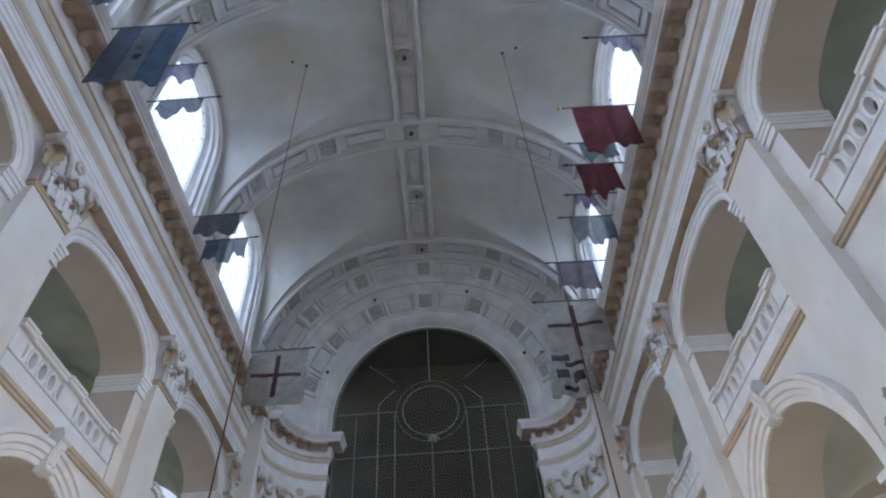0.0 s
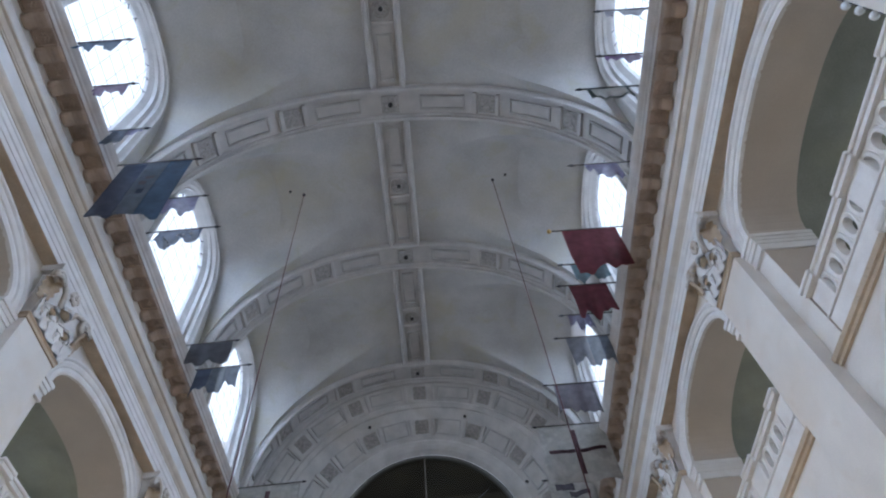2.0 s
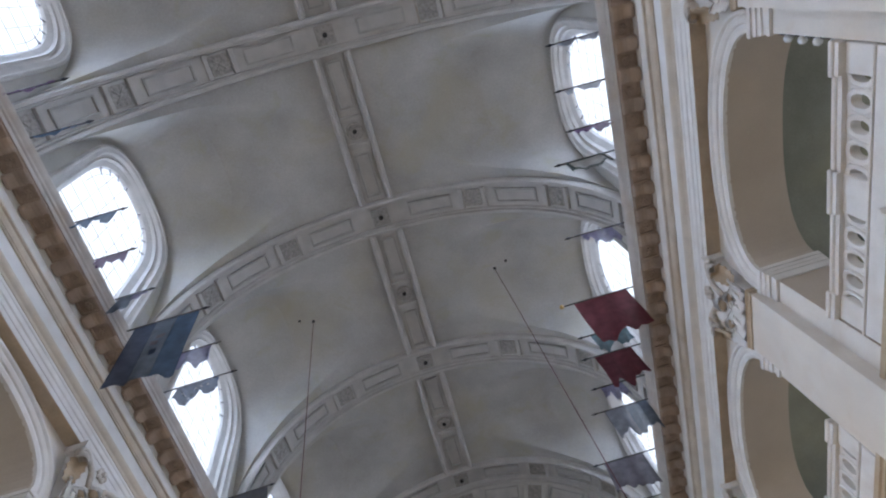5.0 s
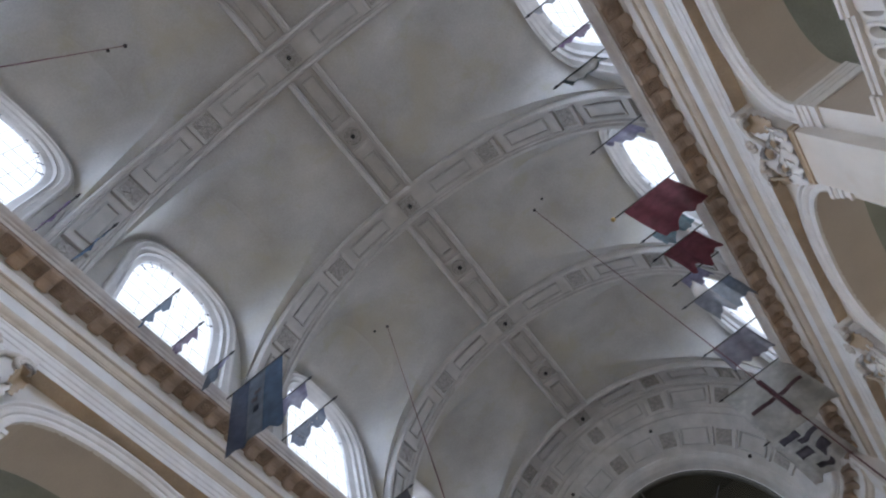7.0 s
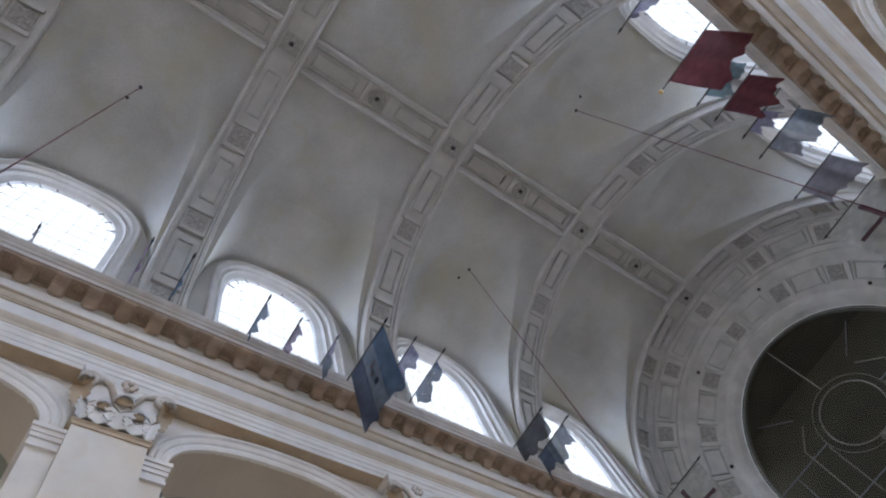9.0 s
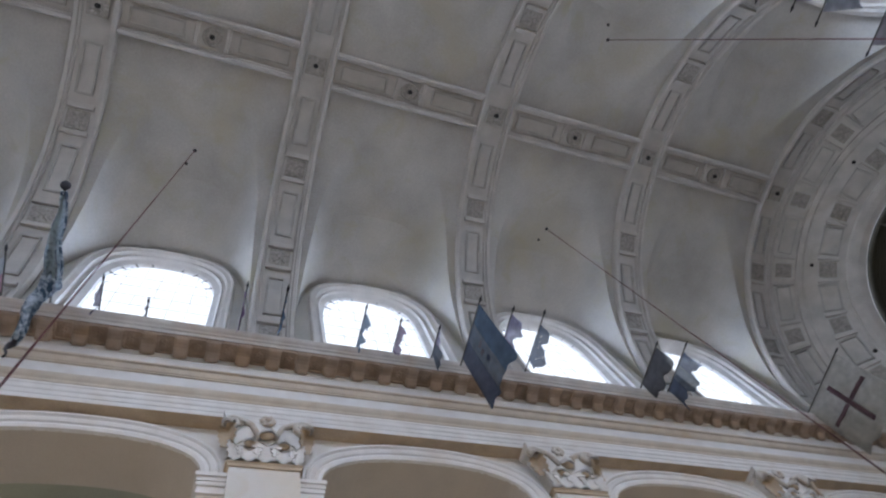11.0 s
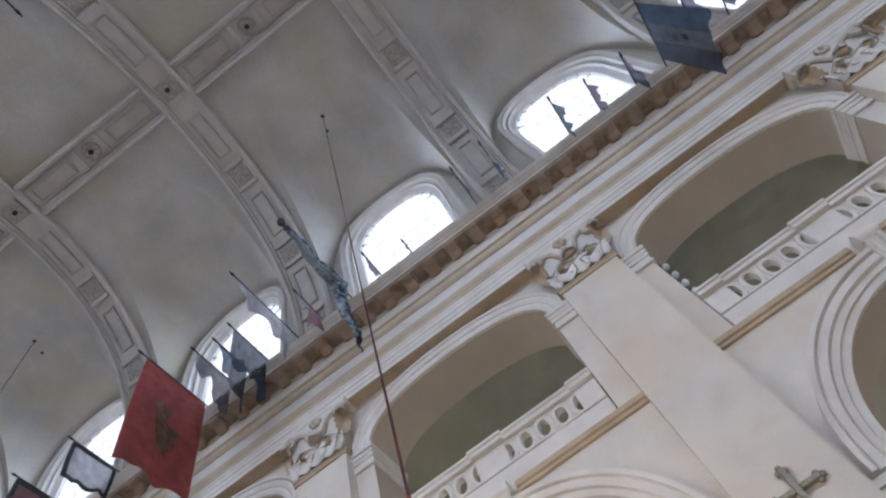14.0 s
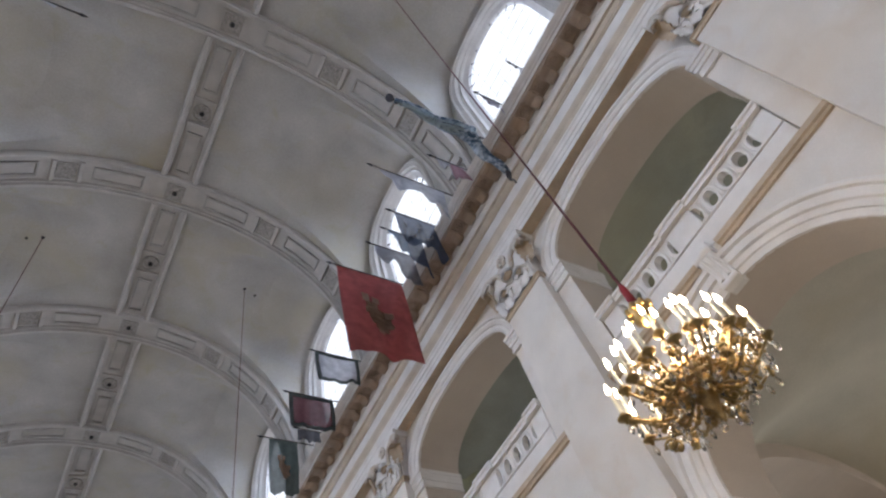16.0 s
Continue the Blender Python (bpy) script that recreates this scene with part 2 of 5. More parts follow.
bmesh.ops.remove_doubles(bm, verts=bm.verts, dist=0.0004)
bmesh.ops.dissolve_degenerate(bm, edges=bm.edges, dist=0.0003)
for e in bm.edges:
    if len(e.link_faces) == 2 and e.calc_face_angle(0) > 0.22:
        e.smooth = False
vault = part("ceiling_vault", bm, PLASTER, smooth=True)
tagged(vault, "pale grey plastered barrel vault with window lunettes", "ceiling", kind="structure")


def rib_section(o):
    """Offsets across a rib with their rise from the shell."""
    w = 0.53
    return [(-w, -0.05), (-w, 0.15), (-w + 0.035, 0.22), (-w + 0.11, 0.22), (-w + 0.13, 0.11), (-w + 0.17, 0.11), (-w + 0.19, 0.03), (w - 0.19, 0.03), (w - 0.17, 0.11), (w - 0.13, 0.11), (w - 0.11, 0.22), (w - 0.035, 0.22), (w, 0.15), (w, -0.05)]


def rosette(size, stone=None):
    """A square carved panel: thin raised frame, four curling leaves and a small boss, facing -z."""
    bm = bmesh.new()
    h = size / 2
    for a, b in ((-1, 0), (1, 0), (0, -1), (0, 1)):
        box(bm, (a * h - (0.014 if a else h)), (a * h + (0.014 if a else h)), (b * h - (0.014 if b else h)), (b * h + (0.014 if b else h)), -0.02, 0.02)
    for k in range(4):
        ang = k * math.pi / 2 + math.pi / 4
        d, e = Vector((math.cos(ang), math.sin(ang), 0)), Vector((-math.sin(ang), math.cos(ang), 0))
        tube(bm, [d * h * 0.2, d * h * 0.7, d * h * 1.05], [0.03, 0.045, 0.015], 5)
        for q in (-1, 1):
            tube(bm, [d * h * 0.45, d * h * 0.7 + e * q * h * 0.25, d * h * 0.95 + e * q * h * 0.42, d * h * 0.75 + e * q * h * 0.55], [0.02, 0.03, 0.024, 0.012], 5)
        f = (d + e).normalized()
        ball(bm, f * h * 0.55, h * 0.13, 6, (1, 1, 0.7))
    ball(bm, (0, 0, 0), h * 0.2, 8, (1, 1, 0.8))
    box(bm, -h + 0.015, h - 0.015, -h + 0.015, h - 0.015, -0.012, 0.018)
    return mesh_of(bm, stone or ORNAMENT)


def roundel(r):
    bm = bmesh.new()
    lathe(bm, [(r * 1.0, 0.03), (r * 1.0, -0.03), (r * 0.86, -0.045), (r * 0.8, -0.01), (r * 0.3, -0.01), (r * 0.24, -0.05), (r * 0.1, -0.05)], 20)
    for k in range(10):
        a = k * math.tau / 10
        ball(bm, (r * 0.55 * math.cos(a), r * 0.55 * math.sin(a), -0.01), r * 0.2, 6, (1, 1, 0.4))
    return mesh_of(bm, ORNAMENT)


def panel_frame(length, width, stone=PANELSTONE):
    """A thin raised rectangle round a plain field, facing -z, long side along x."""
    bm = bmesh.new()
    a, b, t = length / 2, width / 2, 0.05
    box(bm, -a, a, -b, -b + t, -0.085, 0.01)
    box(bm, -a, a, b - t, b, -0.085, 0.01)
    box(bm, -a, -a + t, -b + t, b - t, -0.085, 0.01)
    box(bm, a - t, a, -b + t, b - t, -0.085, 0.01)
    return mesh_of(bm, stone)


def crossbar(width):
    bm = bmesh.new()
    box(bm, -0.06, 0.06, -width / 2, width / 2, -0.08, 0.03, 0.015)
    return mesh_of(bm, RIBSTONE)


ROSE, ROUND, BOSS, DARKROSE = rosette(0.5), roundel(0.26), rosette(0.5), rosette(0.56, SOOTED)
FRAME_L, BAR = panel_frame(1.36, 0.44), crossbar(0.66)
# solid stud, the hole's darkness put into its black colour
bm = bmesh.new()
lathe(bm, [(0.065, 0.02), (0.065, -0.05), (0.03, -0.08)], 12)
HOLE = mesh_of(bm, DARKHOLE)


def on_vault(theta, y, off):
    """A pose on the vault's face: local x along the arc, y along the nave, -z into the church."""
    x, z = barrel_at(theta, off)
    x1, z1 = barrel_at(theta + 0.01, off)
    x0, z0 = barrel_at(theta - 0.01, off)
    t = Vector((x1 - x0, 0, z1 - z0)).normalized()
    return Matrix.Translation((x, y, z)) @ Matrix((t, (0, 1, 0), t.cross(Vector((0, 1, 0))))).transposed().to_4x4()


ANGLES = [radians(a) for a in (27.5, 55.5, 82.5)]


def vault_rib(y, square=None):
    rib = thing("vault_rib", "grey stone transverse rib with sunk panels and carved squares", "vault rib", "transverse ribs of the vault", "structure")
    bm = bmesh.new()
    rows = []
    for k in range(-45, 46):
        th = radians(k * 2)
        rows.append([(*barrel_at(th, o)[:1], y + d, barrel_at(th, o)[1]) for d, o in rib_section(0)])
    rows = [[(s * (VA - o), y + d, 12.7) for d, o in rib_section(0)] if s else r for s, r in [(-1, None)] + [(0, r) for r in rows] + [(1, None)]]
    caps(bm, skin(bm, rows, closed=True))
    part("rib_moulding", bm, RIBSTONE, rib)
    for s in (-1, 1):
        for k, a in enumerate(ANGLES):
            at(part("carved_square", square or ROSE, None, rib), on_vault(s * a, y, 0.05))
            for d in (-0.062, 0.062):
                at(part("cross_bar", BAR, None, rib), on_vault(s * (a + d), y, 0.05))
        for a in (14.2, 41.5, 69.0):
            at(part("panel_frame", FRAME_L, None, rib), on_vault(s * radians(a), y, 0.035))
    return rib


def ridge_band(y0, y1):
    band = thing("ridge_band", "grey stone ridge band with sunk panels and roundels", "vault rib", "ridge bands of the vault", "structure")
    bm = bmesh.new()
    z = VC + VB
    caps(bm, skin(bm, [[(d, y, z - o) for d, o in rib_section(0)] for y in (y0 - 0.53, y1 + 0.53)], closed=True))
    part("band_moulding", bm, RIBSTONE, band)
    ym = (y0 + y1) / 2
    at(part("roundel", ROUND, None, band, "carved roundel with a dark centre"), pose(0, ym, z - 0.07))
    at(part("dark_centre", HOLE, None, band), pose(0, ym, z - 0.11))
    for q in (ym - 0.4, ym + 0.4, y0 - 0.42, y1 + 0.42):
        at(part("cross_bar", BAR, None, band), pose(0, q, z - 0.05, 0, 0, 90))
    for q in ((ym + y1 + 0.03) / 2, (ym + y0 - 0.03) / 2):
        at(part("panel_frame", FRAME_L, None, band), pose(0, q, z - 0.035, 0, 0, 90))
    return band


for y in RIBS[1:]:
    vault_rib(y)
for y0, y1 in zip(RIBS, RIBS[1:]):
    ridge_band(y0, y1)
for y in RIBS:
    boss = part("ridge_boss", BOSS, None)
    tagged(boss, "square carved ridge boss with a dark hole", "boss", "ridge bosses of the vault", "structure")
    at(boss, pose(0, y, VC + VB - 0.1))
    at(part("dark_centre", HOLE, None, boss), pose(0, 0, -0.05))

# ---------------------------------------------------------------- nave walls
LOW_R, LOW_S = 1.76, 4.97        # lower arches: half width and springing
SILL = 7.40                      # gallery parapet foot
GAL_H, GAL_S, GAL_C = 1.86, 9.84, 10.66   # gallery openings


def low_arch(u):
    return LOW_S + math.sqrt(max(0, LOW_R ** 2 - u * u))


def gal_arch(u, grow=0.0):
    h, rise = GAL_H + grow, GAL_C - GAL_S + grow
    return GAL_S + rise * max(0, 1 - (abs(u) / h) ** 2.3) ** (1 / 2.3)


def nave_wall(s, name):
    """Pier and arch wall of one side, pierced by the lower arches and the gallery openings."""
    bm = bmesh.new()
    x0, x1 = s * WALL_X, s * (WALL_X + WALL_T)
    for y in MIDS:
        cut = sorted({k * LOW_R / 14 for k in range(-14, 15)} | {GAL_H * math.sin(k * math.pi / 24) for k in range(-12, 13)} | {-BAY / 2, BAY / 2})
        for a, b in zip(cut, cut[1:]):
            m = (a + b) / 2
            low, gal = abs(m) < LOW_R, abs(m) < GAL_H
            spans = []
            za, zb = (low_arch(a), low_arch(b)) if low else (0, 0)
            if gal:
                spans = [((za, zb), (SILL, SILL)), ((gal_arch(a), gal_arch(b)), (12.0, 12.0))]
            else:
                spans = [((za, zb), (12.0, 12.0))]
            for (la, lb), (ha, hb) in spans:
                f = [bm.verts.new((x, y + c, z)) for x in (x0, x1) for c, z in ((a, la), (b, lb), (b, hb), (a, ha))]
                bm.faces.new(f[0:4])
                bm.faces.new(f[7:3:-1])
                bm.faces.new((f[0], f[4], f[5], f[1])).material_index = 1
                bm.faces.new((f[3], f[2], f[6], f[7]))
        for u in (LOW_R, GAL_H):
            for q in (-1, 1):
                z0, z1 = (0, LOW_S) if u == LOW_R else (SILL, GAL_S)
                bm.faces.new([bm.verts.new(p) for p in ((x0, y + q * u, z0), (x1, y + q * u, z0), (x1, y + q * u, z1), (x0, y + q * u, z1))]).material_index = 1
    bmesh.ops.remove_doubles(bm, verts=bm.verts, dist=0.0005)
    wall = part(name, bm, STONE)
    wall.data.materials.append(GALLERY)
    return tagged(wall, "white limestone nave wall with arches and gallery openings", "wall", kind="structure")


nave_wall(-1, "wall_west")
nave_wall(1, "wall_east")


def arch_ring(bm, s, y, fn, halves, prof, legs=0.0):
    """A moulded ring round an arch. fn(t, grow) gives (u, z); prof: (grow, proud) pairs."""
    rows = [[(s * (WALL_X - pr), y + fn(t, g)[0], fn(t, g)[1]) for g, pr in prof] for t in halves]
    vs = skin(bm, rows, closed=True)
    caps(bm, vs)


def gal_curve(t, g):
    h, r = GAL_H + g, GAL_C - GAL_S + g
    c, sn = math.cos(t), math.sin(t)
    return -h * math.copysign(abs(c) ** (2 / 2.3), c), GAL_S + r * abs(sn) ** (2 / 2.3)


def low_curve(t, g):
    return -(LOW_R + g) * math.cos(t), LOW_S + (LOW_R + g) * math.sin(t)


RING = [(0, -0.02), (0, 0.05), (0.06, 0.07), (0.12, 0.05), (0.14, 0.08), (0.2, 0.10), (0.24, 0.08), (0.27, 0.12), (0.31, 0.12), (0.33, -0.02)]
RING_L = [(0, -0.02), (0, 0.04), (0.09, 0.05), (0.10, 0.08), (0.18, 0.09), (0.20, 0.13), (0.29, 0.14), (0.31, 0.12), (0.33, 0.17), (0.39, 0.18), (0.41, -0.02)]
HALF = [math.pi * k / 36 for k in range(37)]


def gallery_bay(s, y):
    """Mouldings, imposts and console of one bay."""
    bay = thing("arch_mouldings", "white moulded gallery arch and lower arch with ochre string", "arch moulding", "arch mouldings of the bays", "structure")
    bm = bmesh.new()
    arch_ring(bm, s, y, gal_curve, HALF, RING)
    part("gallery_archivolt", bm, TRIM, bay)
    bm = bmesh.new()
    arch_ring(bm, s, y, low_curve, HALF, RING_L)
    part("lower_archivolt", bm, TRIM, bay)
    for q in (-1, 1):
        bm = bmesh.new()
        y0, y1 = y + q * (GAL_H - 0.04), y + q * (GAL_H + 0.38)
        for z0, z1, pr in ((9.44, 9.5, 0.05), (9.5, 9.6, 0.03), (9.6, 9.68, 0.06), (9.68, 9.76, 0.08), (9.76, 9.84, 0.11)):
            box(bm, s * (WALL_X - pr), s * (WALL_X + WALL_T - 0.01), y0 - q * (pr * 0.6 - 0.04), y1, z0, z1)
        part("gallery_impost", bm, TRIM, bay)
        bm = bmesh.new()
        y0, y1 = y + q * (LOW_R - 0.03), y + q * (LOW_R + 0.5)
        for z0, z1, pr in ((4.57, 4.65, 0.05), (4.65, 4.75, 0.08), (4.75, 4.83, 0.12), (4.83, 4.92, 0.16)):
            box(bm, s * (WALL_X - pr), s * (WALL_X + WALL_T - 0.01), y0 - q * (pr * 0.6 - 0.04), y1, z0, z1)
        part("lower_impost", bm, TRIM, bay)
        bm = bmesh.new()
        extrude_profile(bm, [(WALL_X + 0.02, 7.24), (WALL_X - 0.04, 7.25), (WALL_X - 0.05, 7.29), (WALL_X - 0.08, 7.31), (WALL_X - 0.085, 7.385), (WALL_X + 0.02, 7.395)], y + q * 0.2, y + q * (BAY / 2 - 0.53), s)
        part("string_course", bm, OCHRE, bay, "ochre string course")
    bm = bmesh.new()
    prof = [(0.02, 7.40), (-0.20, 7.40), (-0.21, 7.33), (-0.25, 7.31), (-0.27, 7.22), (-0.23, 7.12), (-0.17, 7.0), (-0.15, 6.88), (-0.17, 6.76), (-0.14, 6.68), (-0.08, 6.65), (0.02, 6.65)]
    extrude_profile(bm, [(WALL_X + a, z) for a, z in prof], y - 0.12, y + 0.12, s)
    tube(bm, [(s * (WALL_X - 0.21), y - 0.145, 7.23), (s * (WALL_X - 0.21), y + 0.145, 7.23)], 0.075, 12)
    tube(bm, [(s * (WALL_X - 0.13), y - 0.135, 6.73), (s * (WALL_X - 0.13), y + 0.135, 6.73)], 0.055, 12)
    for d in (-0.06, 0.06):
        tube(bm, [(s * (WALL_X - 0.235), y + d, 7.16), (s * (WALL_X - 0.17), y + d, 7.0), (s * (WALL_X - 0.15), y + d, 6.88), (s * (WALL_X - 0.165), y + d, 6.77)], 0.035, 8)
    part("keystone_console", bm, TRIM, bay, "scrolled keystone console")
    return bay


for s in (-1, 1):
    for y in MIDS:
        gallery_bay(s, y)


# ---------------------------------------------------------------- pilasters and capitals
def leaf(bm, y, z, h, w, out, depth0=0.0):
    """An acanthus leaf that rises from (0, y, z), swells and curls over; -x is towards the nave."""
    rows, back = [], []
    for i in range(9):
        t = i / 8
        lift = t if t < 0.75 else 0.75 + (t - 0.75) * 0.2 - (t - 0.75) ** 2 * 2.6
        px = -depth0 - out * (t ** 2.2) - (0.03 if t > 0.7 else 0) - out * 0.35 * max(0, t - 0.7)
        half = w / 2 * (0.75 + 0.35 * math.sin(t * 2.6)) * (1 - 0.55 * max(0, t - 0.8) / 0.2) * (1 + 0.13 * math.cos(t * 25))
        rows.append([(px + 0.06 * (abs(c) - 0.2 * (abs(c) < 0.1)), y + c * half, z + h * lift) for c in (-1, -0.55, 0, 0.55, 1)])
    skin(bm, rows)
    skin(bm, [[(p[0] + 0.035, p[1], p[2] - 0.02) for p in r] for r in rows])
    vs = [[Vector(p) for p in r] for r in rows]
    for e in (0, -1):
        skin(bm, [[r[e], r[e] + Vector((0.035, 0, -0.02))] for r in vs])
    skin(bm, [rows[-1], [(p[0] + 0.035, p[1], p[2] - 0.02) for p in rows[-1]]])


def curl_tip(bm, w, r):
    """The tip of a leaf that rolls over towards +x, scalloped along its width."""
    rows = []
    for i in range(11):
        a = math.pi * 1.15 * i / 10
        row = []
        for k in range(-6, 7):
            v = k / 6
            q = r * (1 - 0.45 * v * v) * (1 + 0.07 * math.cos(k * math.pi))
            row.append((q * (1 - math.cos(a)), v * w / 2 * (1 - 0.18 * i / 10), q * math.sin(a) * 0.9 - 0.35 * r * v * v))
        rows.append(row)
    skin(bm, rows)
    bmesh.ops.solidify(bm, geom=bm.faces[:], thickness=0.022)


def volute(bm, y, z, r, x):
    pts = []
    for k in range(22):
        a = k * 0.55
        q = r * (1 - k / 26)
        pts.append((x, y + q * math.cos(a), z + q * math.sin(a)))
    tube(bm, pts, 0.045, 6)


def pilaster():
    """One pilaster on the left wall, centred on y = 0, with its capital."""
    root = thing("pilaster", "white limestone pilaster with a carved leafy capital", "pilaster", "pilasters of the nave")
    bm = bmesh.new()
    box(bm, -PIL_X, -(WALL_X + 0.02), -0.53, 0.53, 0.55, 9.84)
    part("shaft", bm, STONE, root)
    bm = bmesh.new()
    for z0, z1, g in ((0, 0.3, 0.14), (0.3, 0.42, 0.1), (0.42, 0.48, 0.04), (0.48, 0.55, 0.07)):
        box(bm, -PIL_X + g, -(WALL_X + 0.02), -0.53 - g, 0.53 + g, z0, z1, 0.02)
    part("base", bm, STONE, root)
    bm = bmesh.new()
    box(bm, -PIL_X + 0.05, -(WALL_X + 0.02), -0.585, 0.585, 9.90, 9.97, 0.03)
    box(bm, -PIL_X + 0.025, -(WALL_X + 0.02), -0.555, 0.555, 9.84, 9.90)
    part("astragal", bm, OCHRE, root, "ochre astragal ring")
    bm = bmesh.new()
    rows = []
    for z, w, d in ((9.97, 0.53, 0.0), (10.4, 0.53, 0.01), (10.8, 0.56, 0.05), (10.9, 0.6, 0.06), (10.97, 0.6, 0.06)):
        rows.append([(-(WALL_X + 0.02), -w, z), (-PIL_X + d, -w, z), (-PIL_X + d, w, z), (-(WALL_X + 0.02), w, z)])
    caps(bm, skin(bm, rows, closed=True))
    part("bell", bm, TRIM, root)
    for yy, h, w in ((-0.26, 0.36, 0.34), (0.26, 0.36, 0.34), (0.0, 0.58, 0.38), (-0.47, 0.52, 0.22), (0.47, 0.52, 0.22)):
        bm = bmesh.new()
        leaf(bm, 0, 0, h, w, -0.055, -0.012)
        o = part("leaf", bm, TRIM, root, smooth=True)
        at(o, pose(-PIL_X, yy, 9.98))
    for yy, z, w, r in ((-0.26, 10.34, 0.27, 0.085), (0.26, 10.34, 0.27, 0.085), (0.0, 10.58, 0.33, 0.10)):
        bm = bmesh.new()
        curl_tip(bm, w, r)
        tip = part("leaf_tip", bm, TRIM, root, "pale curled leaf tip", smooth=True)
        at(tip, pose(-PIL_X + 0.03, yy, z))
        # ball under the curl, its ochre standing for shade and bounce
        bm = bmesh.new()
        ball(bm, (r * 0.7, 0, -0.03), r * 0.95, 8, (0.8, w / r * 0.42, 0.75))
        part("hollow_shade", bm, OCHRE, tip, "leaf hollow with shade and warm bounce coloured ochre", smooth=True)
    for q in (-1, 1):
        bm = bmesh.new()
        volute(bm, q * 0.57, 10.83, 0.16, -PIL_X + 0.11)
        volute(bm, q * 0.57, 10.83, 0.14, -PIL_X + 0.05)
        tube(bm, [(-PIL_X + 0.06, q * 0.12, 10.55), (-PIL_X + 0.08, q * 0.25, 10.85), (-PIL_X + 0.1, q * 0.42, 10.93), (-PIL_X + 0.1, q * 0.6, 10.96)], 0.05, 6)
        part("corner_volute", bm, CARVED, root, smooth=True)
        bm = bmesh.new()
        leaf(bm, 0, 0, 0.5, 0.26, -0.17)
        o = part("side_leaf", bm, OCHRE, root, "ochre corner leaf", smooth=True)
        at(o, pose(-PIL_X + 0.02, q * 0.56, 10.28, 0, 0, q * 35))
        bm = bmesh.new()
        curl_tip(bm, 0.24, 0.075)
        o = part("corner_tip", bm, CARVED, root, smooth=True)
        at(o, pose(-PIL_X + 0.12, q * 0.6, 10.70, 0, 0, q * 35))
    bm = bmesh.new()
    rows = []
    for z, g in ((10.95, 0.0), (10.99, 0.02), (11.01, 0.02), (11.07, 0.035)):
        rows.append([(-(WALL_X + 0.02), -0.69 - g, z), (-PIL_X + 0.14 + g, -0.69 - g, z), (-PIL_X + 0.07 + g, -0.36, z), (-PIL_X + 0.03 + g, 0, z), (-PIL_X + 0.07 + g, 0.36, z), (-PIL_X + 0.14 + g, 0.69 + g, z), (-(WALL_X + 0.02), 0.69 + g, z)])
    caps(bm, skin(bm, rows, closed=True))
    part("abacus", bm, TRIM, root)
    bm = bmesh.new()
    for k in range(6):
        a = k * math.tau / 6
        ball(bm, (-PIL_X + 0.09, 0.085 * math.cos(a), 11.0 + 0.085 * math.sin(a)), 0.06, 6, (0.7, 1, 1))
    ball(bm, (-PIL_X + 0.12, 0, 11.0), 0.05, 6)
    part("abacus_flower", bm, CARVED, root)
    return root


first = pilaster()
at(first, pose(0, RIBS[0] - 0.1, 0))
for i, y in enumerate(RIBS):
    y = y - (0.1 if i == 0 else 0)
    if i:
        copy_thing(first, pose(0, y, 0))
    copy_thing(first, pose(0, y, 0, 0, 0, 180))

# ---------------------------------------------------------------- entablature
ARCHITRAVE = [(5.97, 11.07), (5.66, 11.07), (5.66, 11.17), (5.645, 11.18), (5.645, 11.28), (5.625, 11.30), (5.625, 11.40), (5.61, 11.42), (5.61, 11.47), (5.97, 11.47)]
ARCH_CROWN = [(5.97, 11.47), (5.60, 11.47), (5.585, 11.52), (5.55, 11.56), (5.53, 11.60), (5.53, 11.65), (5.56, 11.66), (5.56, 11.69), (5.97, 11.69)]
FRIEZE = [(5.97, 11.69), (5.64, 11.69), (5.64, 12.12), (5.97, 12.12)]
CAVETTO = [(5.97, 12.12), (5.61, 12.12), (5.61, 12.15), (5.59, 12.16), (5.57, 12.22), (5.56, 12.27), (5.52, 12.28), (5.52, 12.32), (5.97, 12.32)]
BED = [(5.95, 12.32), (5.53, 12.32), (5.51, 12.38), (5.49, 12.42), (5.475, 12.44), (5.475, 12.52), (5.47, 12.53), (5.47, 12.66), (5.95, 12.66)]
CORONA = [(5.97, 12.66), (5.07, 12.66), (5.07, 12.76), (5.04, 12.78), (5.03, 12.82), (4.99, 12.86), (4.96, 12.92), (4.96, 12.95), (5.97, 13.0)]
y_back, y_front = RIBS[-1], Y_END - 0.1
MOD_PROF = [(-0.185, 0.0), (-0.19, -0.045), (-0.16, -0.075), (-0.10, -0.08), (-0.04, -0.065), (0.02, -0.075), (0.07, -0.13), (0.115, -0.19), (0.155, -0.205), (0.185, -0.18), (0.188, 0.0)]
bm = bmesh.new()
caps(bm, skin(bm, [[(x, yy, z * k) for x, z in MOD_PROF] for yy, k in ((-0.13, 0.40), (-0.12, 0.70), (-0.08, 0.90), (0, 0.95), (0.08, 0.90), (0.12, 0.70), (0.13, 0.40))], closed=True))
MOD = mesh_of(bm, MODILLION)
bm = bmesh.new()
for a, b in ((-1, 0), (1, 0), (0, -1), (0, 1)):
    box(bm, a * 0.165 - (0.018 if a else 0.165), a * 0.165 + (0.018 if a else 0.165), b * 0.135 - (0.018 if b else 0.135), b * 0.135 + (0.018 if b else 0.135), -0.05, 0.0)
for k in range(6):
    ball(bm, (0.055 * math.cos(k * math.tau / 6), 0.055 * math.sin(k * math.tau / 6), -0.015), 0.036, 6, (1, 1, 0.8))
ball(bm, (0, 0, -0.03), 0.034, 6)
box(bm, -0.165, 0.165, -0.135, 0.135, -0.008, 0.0)
